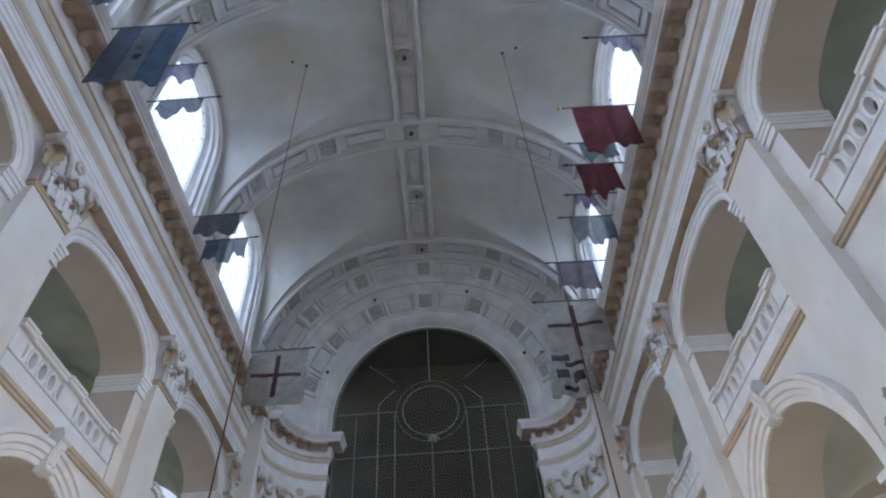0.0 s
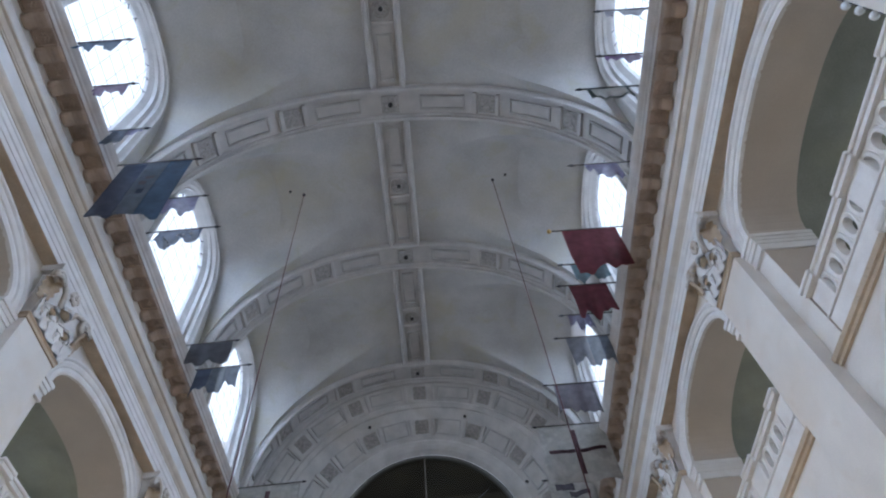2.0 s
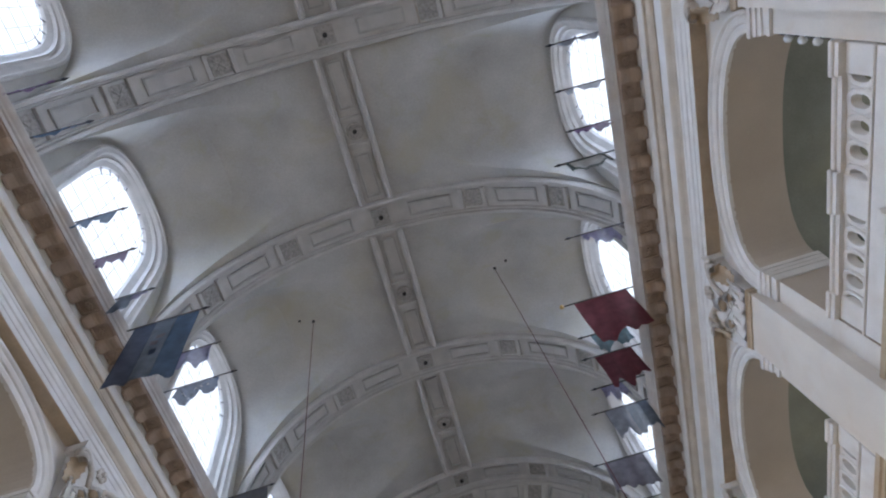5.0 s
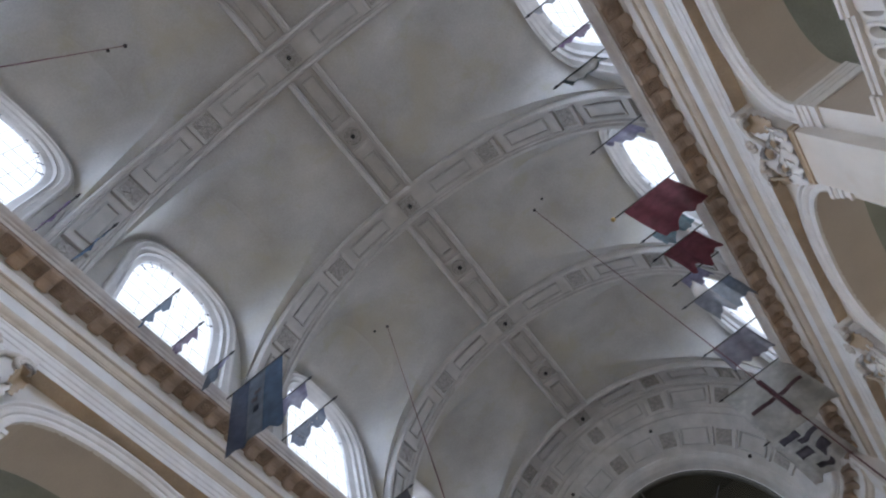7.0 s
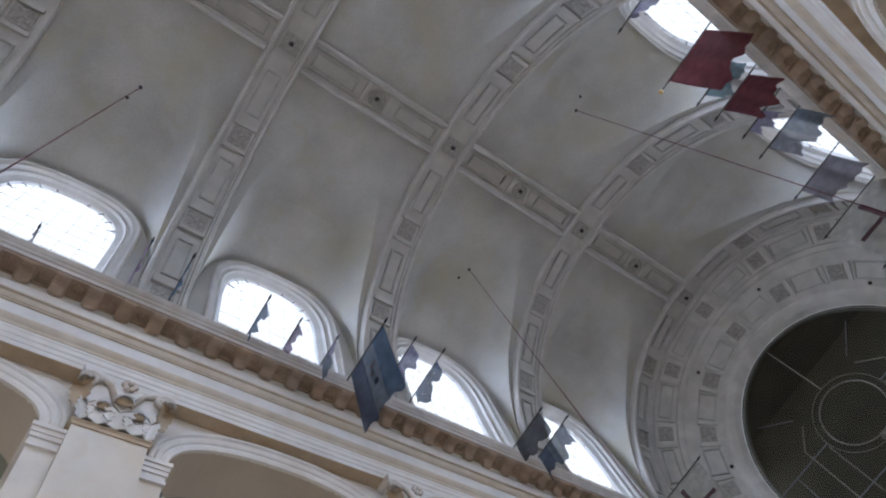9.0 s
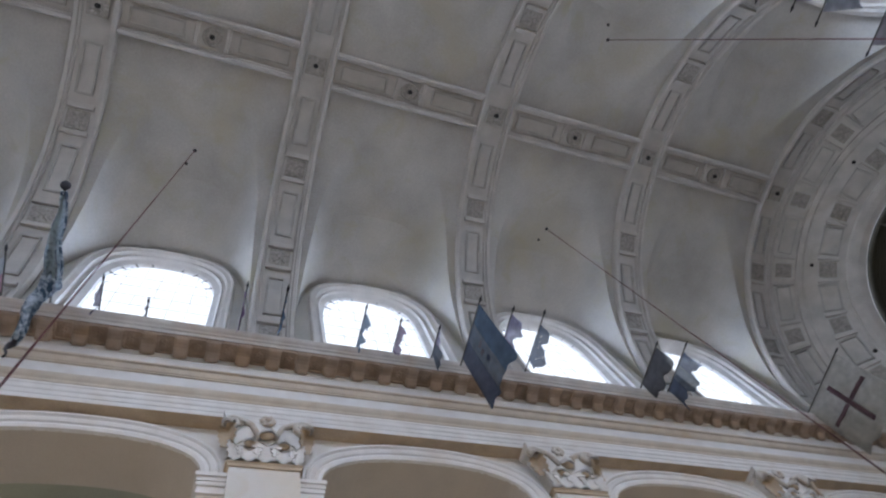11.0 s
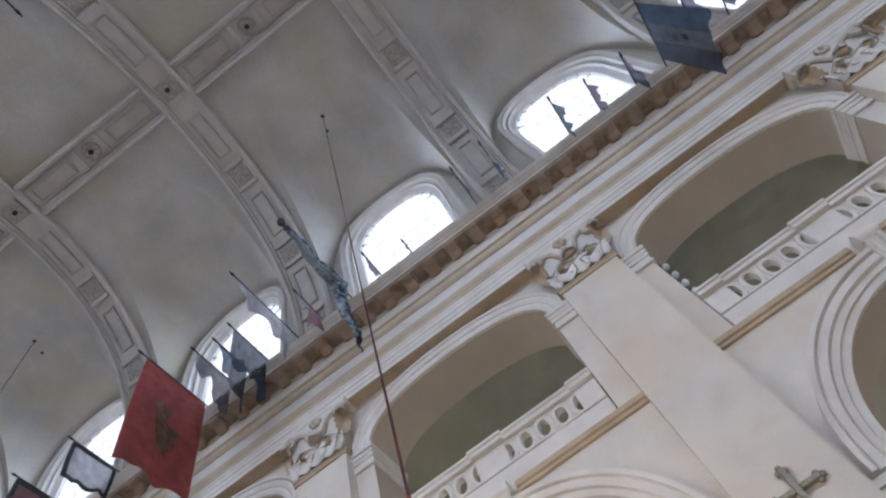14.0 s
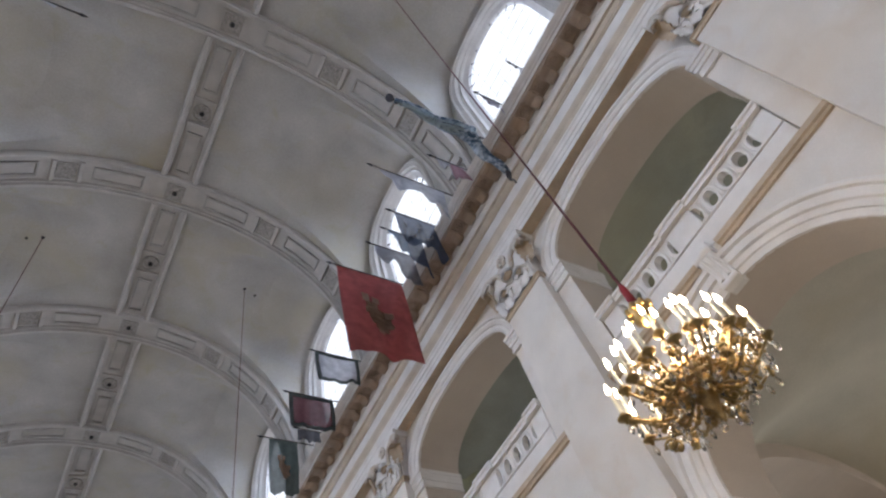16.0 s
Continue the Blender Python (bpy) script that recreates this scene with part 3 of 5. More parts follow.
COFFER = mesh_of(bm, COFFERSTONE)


def entablature(s, name):
    ent = thing(name, "white moulded entablature with brown modillions under the cornice", "entablature", kind="structure")
    for nm, prof, mat in (("architrave", ARCHITRAVE, TRIM), ("architrave_crown", ARCH_CROWN, TAN), ("frieze", FRIEZE, TRIM), ("cavetto", CAVETTO, TAN), ("bed_moulding", BED, TRIM), ("corona", CORONA, CORNICE)):
        bm = bmesh.new()
        extrude_profile(bm, prof, y_back, y_front, s)
        part(nm, bm, mat, ent)
    # thin brown strip, the corona's shaded underside given as colour
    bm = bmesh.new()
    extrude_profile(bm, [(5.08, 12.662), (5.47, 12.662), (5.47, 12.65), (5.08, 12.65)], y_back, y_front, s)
    part("soffit", bm, COFFERSTONE, ent, "soffit with shade and warm bounce put into its brown colour")
    n = int((y_front - y_back) / 0.5527)
    for k in range(n):
        y = RIBS[3] + (k - n + 31) * 0.5527
        if not y_back < y < y_front - 0.1:
            continue
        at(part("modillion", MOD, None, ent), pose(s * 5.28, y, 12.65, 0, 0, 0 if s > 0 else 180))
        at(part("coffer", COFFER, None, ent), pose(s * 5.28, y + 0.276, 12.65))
    # thin ochre sheets colour in the warm bounce below the architrave
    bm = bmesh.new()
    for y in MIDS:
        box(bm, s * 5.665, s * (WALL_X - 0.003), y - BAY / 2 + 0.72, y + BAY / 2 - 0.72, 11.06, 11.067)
    part("architrave_soffit", bm, OCHRE, ent, "architrave underside with warm bounce put into its ochre colour")
    return ent


entablature(-1, "entablature_west")
entablature(1, "entablature_east")


# ---------------------------------------------------------------- balustrades
def balustrade():
    root = thing("balustrade", "white stone balustrade of oval rings with pedestals", "balustrade", "gallery balustrades")
    x0, x1 = -(WALL_X + 0.04), -(WALL_X + 0.17)
    bm = bmesh.new()
    box(bm, x0 + 0.04, x1 - 0.04, -GAL_H + 0.02, GAL_H - 0.02, 7.402, 7.74, 0.015)
    box(bm, x0 + 0.06, x1 - 0.06, -GAL_H + 0.02, GAL_H - 0.02, 7.74, 7.775, 0.008)
    part("plinth", bm, TRIM, root)
    for a, b, g in ((-GAL_H + 0.02, -GAL_H + 0.4, 0.05), (-GAL_H + 0.4, -0.28, 0.0), (-0.28, 0.28, 0.05), (0.28, GAL_H - 0.4, 0.0), (GAL_H - 0.4, GAL_H - 0.02, 0.05)):
        bm = bmesh.new()
        box(bm, x0 + 0.06 + g, x1 - 0.06 - g, a, b, 8.19, 8.26)
        box(bm, x0 + 0.09 + g, x1 - 0.09 - g, a - (0.02 if g else 0), b + (0.02 if g else 0), 8.26, 8.33, 0.015)
        part("handrail", bm, TRIM, root)
    for a, b in ((-GAL_H + 0.02, -GAL_H + 0.38), (-0.26, 0.26), (GAL_H - 0.38, GAL_H - 0.02)):
        bm = bmesh.new()
        box(bm, x0 + 0.03, x1 - 0.03, a, b, 7.775, 8.19, 0.012)
        part("pedestal", bm, TRIM, root)
    bm = bmesh.new()
    a, b, zc = 0.148, 0.212, 7.982
    rows = []
    for k in range(20):
        t = k * math.tau / 20
        c, sn = math.copysign(abs(math.cos(t)) ** 0.85, math.cos(t)), math.copysign(abs(math.sin(t)) ** 0.85, math.sin(t))
        rows.append([(x, g * c, zc + h * sn) for x, g, h in ((x0, a, b), (x0 + 0.012, a - 0.02, b - 0.02), (x0, a - 0.06, b - 0.065), (x1, a - 0.06, b - 0.065), (x1 - 0.012, a - 0.02, b - 0.02), (x1, a, b))])
    skin(bm, rows, closed=True, ring=True)
    ringmesh = mesh_of(bm, TRIM)
    bm = bmesh.new()
    for sg in (-1, 1):
        rows = [[(x0 - 0.01, -w, zc + sg * h), (x0 - 0.01, w, zc + sg * h), (x1 + 0.01, w, zc + sg * h), (x1 + 0.01, -w, zc + sg * h)] for h, w in ((0.0, 0.03), (0.06, 0.022), (0.10, 0.03), (0.125, 0.012), (0.16, 0.03), (0.18, 0.075), (0.205, 0.08))]
        caps(bm, skin(bm, rows, closed=True))
    linkmesh = mesh_of(bm, TRIM)
    span = GAL_H - 0.38 - 0.26
    for q in (-1, 1):
        for k in range(5):
            yy = q * (0.26 + span * k / 4)
            at(part("oval_baluster", ringmesh, None, root), pose(0, yy, 0))
            if k < 4:
                at(part("link", linkmesh, None, root), pose(0, q * (0.26 + span * (k + 0.5) / 4), 0))
    return root


rail = balustrade()
at(rail, pose(0, MIDS[0], 0))
for i, y in enumerate(MIDS):
    if i:
        copy_thing(rail, pose(0, y, 0))
    copy_thing(rail, pose(0, y, 0, 0, 0, 180))


# ---------------------------------------------------------------- windows over the cornice
GH, GT, GC = 1.33, 18.1, 19.0  # glass: half width, corner height, crown


def head(t, grow, shape=2.6):
    """Outline of a window: t from 0 (foot) to 1 (other foot)."""
    h = GH + grow
    if t < 0.2:
        return -h, 13.0 + (GT - 1.0 - 13.0) * t / 0.2
    if t > 0.8:
        return h, 13.0 + (GT - 1.0 - 13.0) * (1 - t) / 0.2
    a = math.pi * (t - 0.2) / 0.6
    c, sn = math.cos(a), math.sin(a)
    return -h * math.copysign(abs(c) ** (2 / shape), c), GT - 1.0 + (GC - GT + 1.0 + 0.12 * grow) * abs(sn) ** (2 / shape)


TS = [0, 0.1] + [0.2 + 0.6 * k / 36 for k in range(37)] + [0.9, 1]


def window(s, y, n):
    win = thing("window_%d" % n, "arched clerestory window with leaded glass in a moulded frame", "window", "clerestory windows", "structure")
    # wall round the opening, with the splayed reveal
    bm = bmesh.new()
    rows = []
    for t in TS:
        u, z = head(t, 0.4)
        d = abs(u) / LUN_H
        zt = lunette(u) + 0.02
        q = Vector((u, z - 15.0))
        if t <= 0.1 or t >= 0.9:
            ou, oz = math.copysign(LUN_H + 0.28, u), z
        else:
            a = math.pi * (t - 0.2) / 0.6 if 0.2 <= t <= 0.8 else (0 if t < 0.5 else math.pi)
            c, sn = math.cos(a), math.sin(a)
            ou = -(LUN_H + 0.28) * math.copysign(abs(c) ** (2 / LUN_N), c)
            oz = max(z, LUN_S + (LUN_C + 0.25 - LUN_S) * abs(sn) ** (2 / LUN_N)) if 0.2 < t < 0.8 else z
        rows.append([(s * WIN_X, y + ou, oz), (s * WIN_X, y + u, z)])
    skin(bm, rows)
    part("tympanum_wall", bm, PLASTER, win)
    bm = bmesh.new()
    prof = [(0.50, -0.03), (0.50, 0.05), (0.47, 0.09), (0.42, 0.09), (0.39, 0.05), (0.29, 0.0), (0.28, -0.10), (0.23, -0.14), (0.18, -0.13), (0.15, -0.22), (0.02, -0.33), (-0.01, -0.42), (0.34, -0.42), (0.34, -0.03)]
    rows = [[(s * (WIN_X - pr), y + head(t, g)[0], head(t, g)[1]) for g, pr in prof] for t in TS]
    caps(bm, skin(bm, rows, closed=True))
    part("window_frame", bm, RIBSTONE, win, "pale grey moulded window frame", smooth=False)
    bm = bmesh.new()
    xs = s * (WIN_X + 0.40)
    c = bm.verts.new((xs, y, 15.0))
    edge = [bm.verts.new((xs, y + head(t, 0)[0], head(t, 0)[1])) for t in TS]
    for a, b in zip(edge, edge[1:]):
        bm.faces.new((c, a, b))
    g = part("pane", bm, PANE, win, "clear leaded glass")
    g.visible_shadow = False
    xs = s * (WIN_X + 0.38)
    for k in range(-2, 3):
        u = k * 0.42
        ztop = GT - 1.0 + (GC - GT + 1.0) * (1 - (abs(u) / GH) ** 2.6) ** (1 / 2.6)
        bm = bmesh.new()
        box(bm, xs - 0.005, xs + 0.005, y + u - 0.005, y + u + 0.005, 13.05, ztop)
        part("glazing_bar", bm, WINBAR, win)
    for k in range(9):
        z = 13.5 + k * 0.56
        hw = GH if z < GT - 1 else GH * max(0, 1 - ((z - GT + 1) / (GC - GT + 1)) ** 2.6) ** (1 / 2.6)
        if hw > 0.3:
            bm = bmesh.new()
            box(bm, xs - 0.005, xs + 0.005, y - hw, y + hw, z - 0.005, z + 0.005)
            part("glazing_bar", bm, WINBAR, win)
    bm = bmesh.new()
    tube(bm, [(xs - s * 0.01, y + head(t, -0.15)[0], head(t, -0.15)[1] - 0.13) for t in TS[2:-2]], 0.007, 5)
    part("border_lead", bm, WINBAR, win)
    # thicker dark bar ends, as glare hides the bars further in
    for t in (0.28, 0.34, 0.40, 0.46, 0.54, 0.60, 0.66, 0.72):
        (u0, z0), (u1, z1) = head(t, 0.01), head(t, -0.17)
        bm = bmesh.new()
        tube(bm, [(xs - s * 0.02, y + u0, z0), (xs - s * 0.02, y + u1, z1 - 0.15)], [0.022, 0.012], 6)
        part("bar_end", bm, LEAD, win)
    return win


num = 1
for s in (-1, 1):
    for y in MIDS:
        window(s, y, num)
        num += 1

# ---------------------------------------------------------------- galleries, aisles and closing walls
OUT_X = 12.4


def gallery_vault(s, z0, rise, name, mat):
    """Cross vaults behind the arches."""
    bm = bmesh.new()
    x0, x1 = WALL_X + WALL_T, OUT_X
    for y in MIDS:
        rows = []
        for i in range(25):
            u = -BAY / 2 + BAY * i / 24
            row = []
            for j in range(21):
                x = x0 + (x1 - x0) * j / 20
                a = 1 - abs(2 * u / BAY) ** 2.2
                b = 1 - abs(2 * (x - (x0 + x1) / 2) / (x1 - x0)) ** 2.2
                row.append((s * x, y + u, z0 + rise * max(max(0, a) ** 0.45, max(0, b) ** 0.45)))
            rows.append(row)
        skin(bm, rows)
    bmesh.ops.remove_doubles(bm, verts=bm.verts, dist=0.001)
    return tagged(part(name, bm, mat, smooth=True), "cross vaults behind the arches, gallery dimness put into the colour", "ceiling", kind="structure")


def cross_arches(s, z0, rise, width, mat, name):
    """Bands that span aisle or gallery at every pier, below the cross vaults."""
    root = thing(name, "plastered arches that span the aisle between piers", "arch", kind="structure")
    x0, x1 = WALL_X + WALL_T, OUT_X
    for y in RIBS[1:-1]:
        bm = bmesh.new()
        rows = []
        for k in range(25):
            x = x0 + (x1 - x0) * k / 24
            b = max(0.0, 1 - abs(2 * (x - (x0 + x1) / 2) / (x1 - x0)) ** 2.2) ** 0.45
            zl, zt = z0 - 0.05 + (rise - 0.22) * b, z0 + rise + 0.05
            rows.append([(s * x, y - width / 2, zl), (s * x, y + width / 2, zl), (s * x, y + width / 2, zt), (s * x, y - width / 2, zt)])
        caps(bm, skin(bm, rows, closed=True))
        part("arch_band", bm, mat, root)


for s, nm in ((-1, "west"), (1, "east")):
    # gallery arches get their lit look from the olive colour
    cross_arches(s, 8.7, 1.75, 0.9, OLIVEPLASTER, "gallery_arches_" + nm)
    cross_arches(s, 4.6, 2.2, 1.0, GALLERY, "aisle_arches_" + nm)
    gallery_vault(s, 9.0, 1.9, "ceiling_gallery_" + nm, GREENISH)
    gallery_vault(s, 4.6, 2.2, "ceiling_aisle_" + nm, AISLEPLASTER)
    bm = bmesh.new()
    box(bm, s * (WALL_X + WALL_T), s * OUT_X, RIBS[-1], Y_END, 6.86, 7.2)
    tagged(part("floor_gallery_" + nm, bm, STONE), "stone gallery floor slab", "floor", kind="structure")
    bm = bmesh.new()
    box(bm, s * OUT_X, s * (OUT_X + 0.4), RIBS[-1], Y_END, 6.0, 7.9)
    box(bm, s * OUT_X, s * (OUT_X + 0.4), RIBS[-1], Y_END, 9.9, 12.0)
    box(bm, s * OUT_X, s * (OUT_X + 0.4), RIBS[-1], Y_END, 0.0, 2.0)
    for y in RIBS[1:-1]:
        box(bm, s * OUT_X, s * (OUT_X + 0.4), y - 1.4, y + 1.4, 2.0, 6.0)
        box(bm, s * OUT_X, s * (OUT_X + 0.4), y - 1.6, y + 1.6, 7.9, 9.9)
    tagged(part("wall_aisle_" + nm, bm, GALLERY), "beige plastered outer aisle wall with window openings", "wall", kind="structure")
    bm = bmesh.new()
    box(bm, s * (WALL_X + 0.3), s * (OUT_X + 0.4), RIBS[-1], Y_END, 12.0, 12.2)
    tagged(part("roof_aisle_" + nm, bm, GALLERY), "plain slab over the side aisle", "roof", kind="structure")

bm = bmesh.new()
box(bm, -13, 13, RIBS[-1] - 2, 40, -0.3, 0.0)
tagged(part("floor", bm, FLOOR), "worn stone church floor", "floor", kind="structure")
bm = bmesh.new()
box(bm, -13, 13, RIBS[-1] - 0.5, RIBS[-1], 0, 21)
tagged(part("wall_back", bm, STONE), "plain limestone wall closing the nave", "wall", kind="structure")

# ---------------------------------------------------------------- glazed end of the nave
END_Y, END_R, END_Z = 19.9, 3.52, 13.95
END_K = 1.125
ARCHSTONE = material("grimy_arch_stone", (0.60, 0.565, 0.515), var=0.2, scale=1.6, stain=(0.38, 0.335, 0.265), stain_amount=0.6, stain_scale=0.8)
# near-black base colour stands for the missing light behind the glass
DARKROOM = material("gloom_toned_stone", (0.062, 0.053, 0.033), var=0.4, scale=0.5, stain=(0.02, 0.022, 0.018), stain_amount=0.6, bump=0)
CONE0 = 18.02


def cone_point(theta, t, off=0.0):
    """Splayed arch between the last rib (t = 0) and the glazed opening (t = 1)."""
    x0, z0 = barrel_at(theta, 0.1)
    x1, z1 = (END_R + 0.04) * math.sin(theta), END_Z + END_K * (END_R + 0.04) * math.cos(theta)
    p = Vector((x0 + (x1 - x0) * t, CONE0 + (END_Y - CONE0) * t, z0 + (z1 - z0) * t))
    n = Vector((-math.sin(theta) * 0.55, -0.83, -math.cos(theta) * 0.55))
    return p + n * off


STEPS = [(0, 0.06), (0.015, 0.06), (0.03, 0.02), (0.275, 0.02), (0.29, 0.08), (0.35, 0.08), (0.365, 0.03), (0.80, 0.03), (0.82, 0.08), (0.87, 0.10), (0.93, 0.08), (1.0, 0.0)]
bm = bmesh.new()
rows = []
for k in range(-45, 46):
    rows.append([cone_point(radians(2 * k), t, o) for t, o in STEPS])
for r in (0, -1):
    low = [Vector((p.x, p.y, 12.85)) for p in rows[r]]
    rows.insert(0, low) if r == 0 else rows.append(low)
skin(bm, rows)
end_arch = part("end_arch", bm, ARCHSTONE)
tagged(end_arch, "wide splayed grey stone arch with carved squares and panels", "arch", kind="structure")


def on_cone(theta, t, off):
    p = cone_point(theta, t, off)
    a = (cone_point(theta + 0.02, t, off) - cone_point(theta - 0.02, t, off)).normalized()
    b = (cone_point(theta, t + 0.02, off) - cone_point(theta, t - 0.02, off)).normalized()
    n = a.cross(b).normalized()
    b = n.cross(a)
    return Matrix.Translation(p) @ Matrix((a, b, n)).transposed().to_4x4()


SMALL_FRAME = panel_frame(0.98, 0.60)
OUT_FRAME = panel_frame(1.28, 0.46)
bm = bmesh.new()
lathe(bm, [(0.06, 0.05), (0.06, -0.05), (0.03, -0.09), (0.004, -0.1)], 10)
KNOB = mesh_of(bm, DARKHOLE)
for k in range(-3, 4):
    at(part("carved_square", DARKROSE, None, end_arch), on_cone(radians(k * 26.0), 0.62, 0.05) @ Matrix.Scale(0.9, 4))
    at(part("outer_square", DARKROSE, None, end_arch), on_cone(radians(k * 26.0), 0.15, 0.04) @ Matrix.Scale(0.86, 4))
    for d in (-5.2, 5.2):
        at(part("cross_bar", BAR, None, end_arch), on_cone(radians(k * 26.0 + d), 0.15, 0.03))
        at(part("inner_cross_bar", BAR, None, end_arch), on_cone(radians(k * 26.0 + d), 0.62, 0.03))
for k in range(-3, 3):
    at(part("panel_frame", SMALL_FRAME, None, end_arch), on_cone(radians((k + 0.5) * 26.0), 0.62, 0.03))
    at(part("outer_panel", OUT_FRAME, None, end_arch), on_cone(radians((k + 0.5) * 26.0), 0.15, 0.03))
for a in (-68, -24, 20, 64):
    at(part("dark_knob", KNOB, None, end_arch, "small dark knob"), on_cone(radians(a), 0.45 if abs(a) < 30 else 0.76, 0.03))
vault_rib(RIBS[0], DARKROSE)


def curve_plan(s, phi, inward):
    """Point of the concave corner wall; inward: metres in front of its face."""
    c, sn = math.cos(phi), math.sin(phi)
    p = Vector((3.55 + 1.70 * c, 17.55 + 2.10 * sn, 0))
    n = Vector((-c / 1.70, -sn / 2.10, 0)).normalized()
    p += n * inward
    return Vector((s * p.x, p.y, 0)), Vector((s * n.x, n.y, 0))


def corner_wall(s, name):
    corner = thing(name, "concave white stone corner wall with curved entablature", "wall", kind="structure")
    phis = [radians(90 * k / 16) for k in range(17)]
    # this soffit's brown too stands for shade and bounced light
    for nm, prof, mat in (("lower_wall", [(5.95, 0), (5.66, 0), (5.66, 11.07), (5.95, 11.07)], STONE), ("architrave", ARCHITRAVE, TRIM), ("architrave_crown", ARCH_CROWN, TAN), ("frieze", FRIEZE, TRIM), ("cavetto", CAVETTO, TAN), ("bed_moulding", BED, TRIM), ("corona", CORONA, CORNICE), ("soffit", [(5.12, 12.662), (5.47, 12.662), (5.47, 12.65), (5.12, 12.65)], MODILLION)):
        bm = bmesh.new()
        rows = []
        for ph in phis:
            row = []
            for x, z in prof:
                p, n = curve_plan(s, ph, (5.62 - x) * 0.85)
                row.append((p.x, p.y, z))
            rows.append(row)
        # the mouldings turn back against the glazed arch
        out = [(5.62 - x) * 0.85 for x, z in prof]
        rows[-1] = [(s * (3.55 - d), 19.65 - d, z) for d, (x, z) in zip(out, prof)]
        rows.append([(s * (3.55 - d), 20.0, z) for d, (x, z) in zip(out, prof)])
        caps(bm, skin(bm, rows, closed=True))
        part(nm, bm, mat, corner)
    for k in range(6):
        p, n = curve_plan(s, radians(10 + 15 * k), 0.28)
        at(part("modillion", MOD, None, corner), Matrix.Translation((p.x, p.y, 12.65)) @ Matrix.Rotation(math.atan2(n.y, n.x) + math.pi, 4, "Z"))
    return corner


corner_wall(-1, "corner_west")
corner_wall(1, "corner_east")
for s in (-1, 1):
    for ph in (22, 62):
        p, n = curve_plan(s, radians(ph), 0.0)
        m = Matrix.Translation((p.x, p.y, 0)) @ Matrix.Rotation(math.atan2(n.y, n.x), 4, "Z") @ Matrix.Translation((PIL_X + 0.06, 0, 0))
        copy_thing(first, m)
    bm = bmesh.new()
    box(bm, s * 5.2, s * 6.4, 17.3, 20.01, 0, 13.0)
    tagged(part("wall_corner_pier", bm, STONE), "plain limestone pier in the corner", "wall", kind="structure")
bm = bmesh.new()
for q in (-1, 1):
    box(bm, q * (END_R + 0.02), q * 13, END_Y + 0.12, END_Y + 0.3, 0, 21)
rows = []
for k in range(-30, 31):
    th = radians(3 * k)
    x, z = (END_R + 0.02) * math.sin(th), END_Z + END_K * (END_R + 0.02) * math.cos(th)
    rows.append([(x, END_Y + 0.12, z), (x * 1.2, END_Y + 0.7, z + 0.6), (x * 1.2, END_Y + 0.7, 21), (x, END_Y + 0.12, 21)])
skin(bm, rows, closed=True)
tagged(part("wall_end", bm, STONE), "stone wall round the tall glazed arch", "wall", kind="structure")

glazing = thing("window_21", "tall dark glass wall with round oculus and thin metal bars", "window", kind="structure")
bm = bmesh.new()
prof = [(0.03, -0.1), (0.03, 0.08), (-0.02, 0.10), (-0.06, 0.07), (-0.09, 0.05), (-0.09, -0.1)]
pts = [(-1, 0.0)] + [(None, radians(-90 + 4 * k)) for k in range(46)] + [(1, 0.0)]
rows = []
for q, th in pts:
    row = []
    for g, pr in prof:
        r = END_R + g
        row.append((q * r, END_Y - pr + 0.1, 0.0) if q else (r * math.sin(th), END_Y - pr + 0.1, END_Z + END_K * r * math.cos(th)))
    rows.append(row)
caps(bm, skin(bm, rows, closed=True))
part("outer_frame", bm, FRAMEMETAL, glazing, "dark olive metal outer frame")
for g, pr in ((-0.06, 0.09),):
    bm = bmesh.new()
    r = END_R + g
    tube(bm, [(-r, END_Y - pr + 0.08, 0.1)] + [(r * math.sin(radians(-90 + 4 * k)), END_Y - pr + 0.08, END_Z + END_K * r * math.cos(radians(-90 + 4 * k))) for k in range(46)] + [(r, END_Y - pr + 0.08, 0.1)], 0.014, 6)
    part("gilt_fillet", bm, BRASS, glazing, "gilt edge of the frame")
bm = bmesh.new()
c = bm.verts.new((0, END_Y + 0.12, 8))
edge = [bm.verts.new(p) for p in [(-END_R, END_Y + 0.12, 0.0)] + [(END_R * math.sin(radians(-90 + 4 * k)), END_Y + 0.12, END_Z + END_K * END_R * math.cos(radians(-90 + 4 * k))) for k in range(46)] + [(END_R, END_Y + 0.12, 0.0)]]
for a, b in zip(edge, edge[1:]):
    bm.faces.new((c, a, b))
part("pane", bm, DARKPANE, glazing, "smoky glass pane")


def bar(p, q, r, mat=BRASS, name="glazing_bar"):
    bm = bmesh.new()
    tube(bm, [p, q], r, 6)
    part(name, bm, mat, glazing)


gy, OZ = END_Y + 0.06, 14.1
top_at = lambda x: END_Z + END_K * math.sqrt(END_R ** 2 - x * x)
for x in (-1.9, 1.9, -1.3, 1.3):
    bar((x, gy, 0.1), (x, gy, OZ + (0.35 if abs(x) > 1.5 else -0.1)), 0.02)
bar((0, gy, 0.1), (0, gy, OZ - 1.27), 0.02)
bar((0, gy, OZ + 1.27), (0, gy, top_at(0)), 0.022)
for q in (-1, 1):
    bar((q * 1.9, gy, OZ + 0.35), (q * 1.3, gy, OZ + 0.95), 0.022)
    bar((q * 1.35, gy, OZ + 1.3), (q * 2.3, gy, OZ + 2.1), 0.016, LEAD)
    bar((q * 1.27, gy, OZ), (q * 3.45, gy, OZ), 0.02, LEAD)
    bar((q * 2.7, gy, 0.1), (q * 2.7, gy, OZ), 0.014, LEAD)
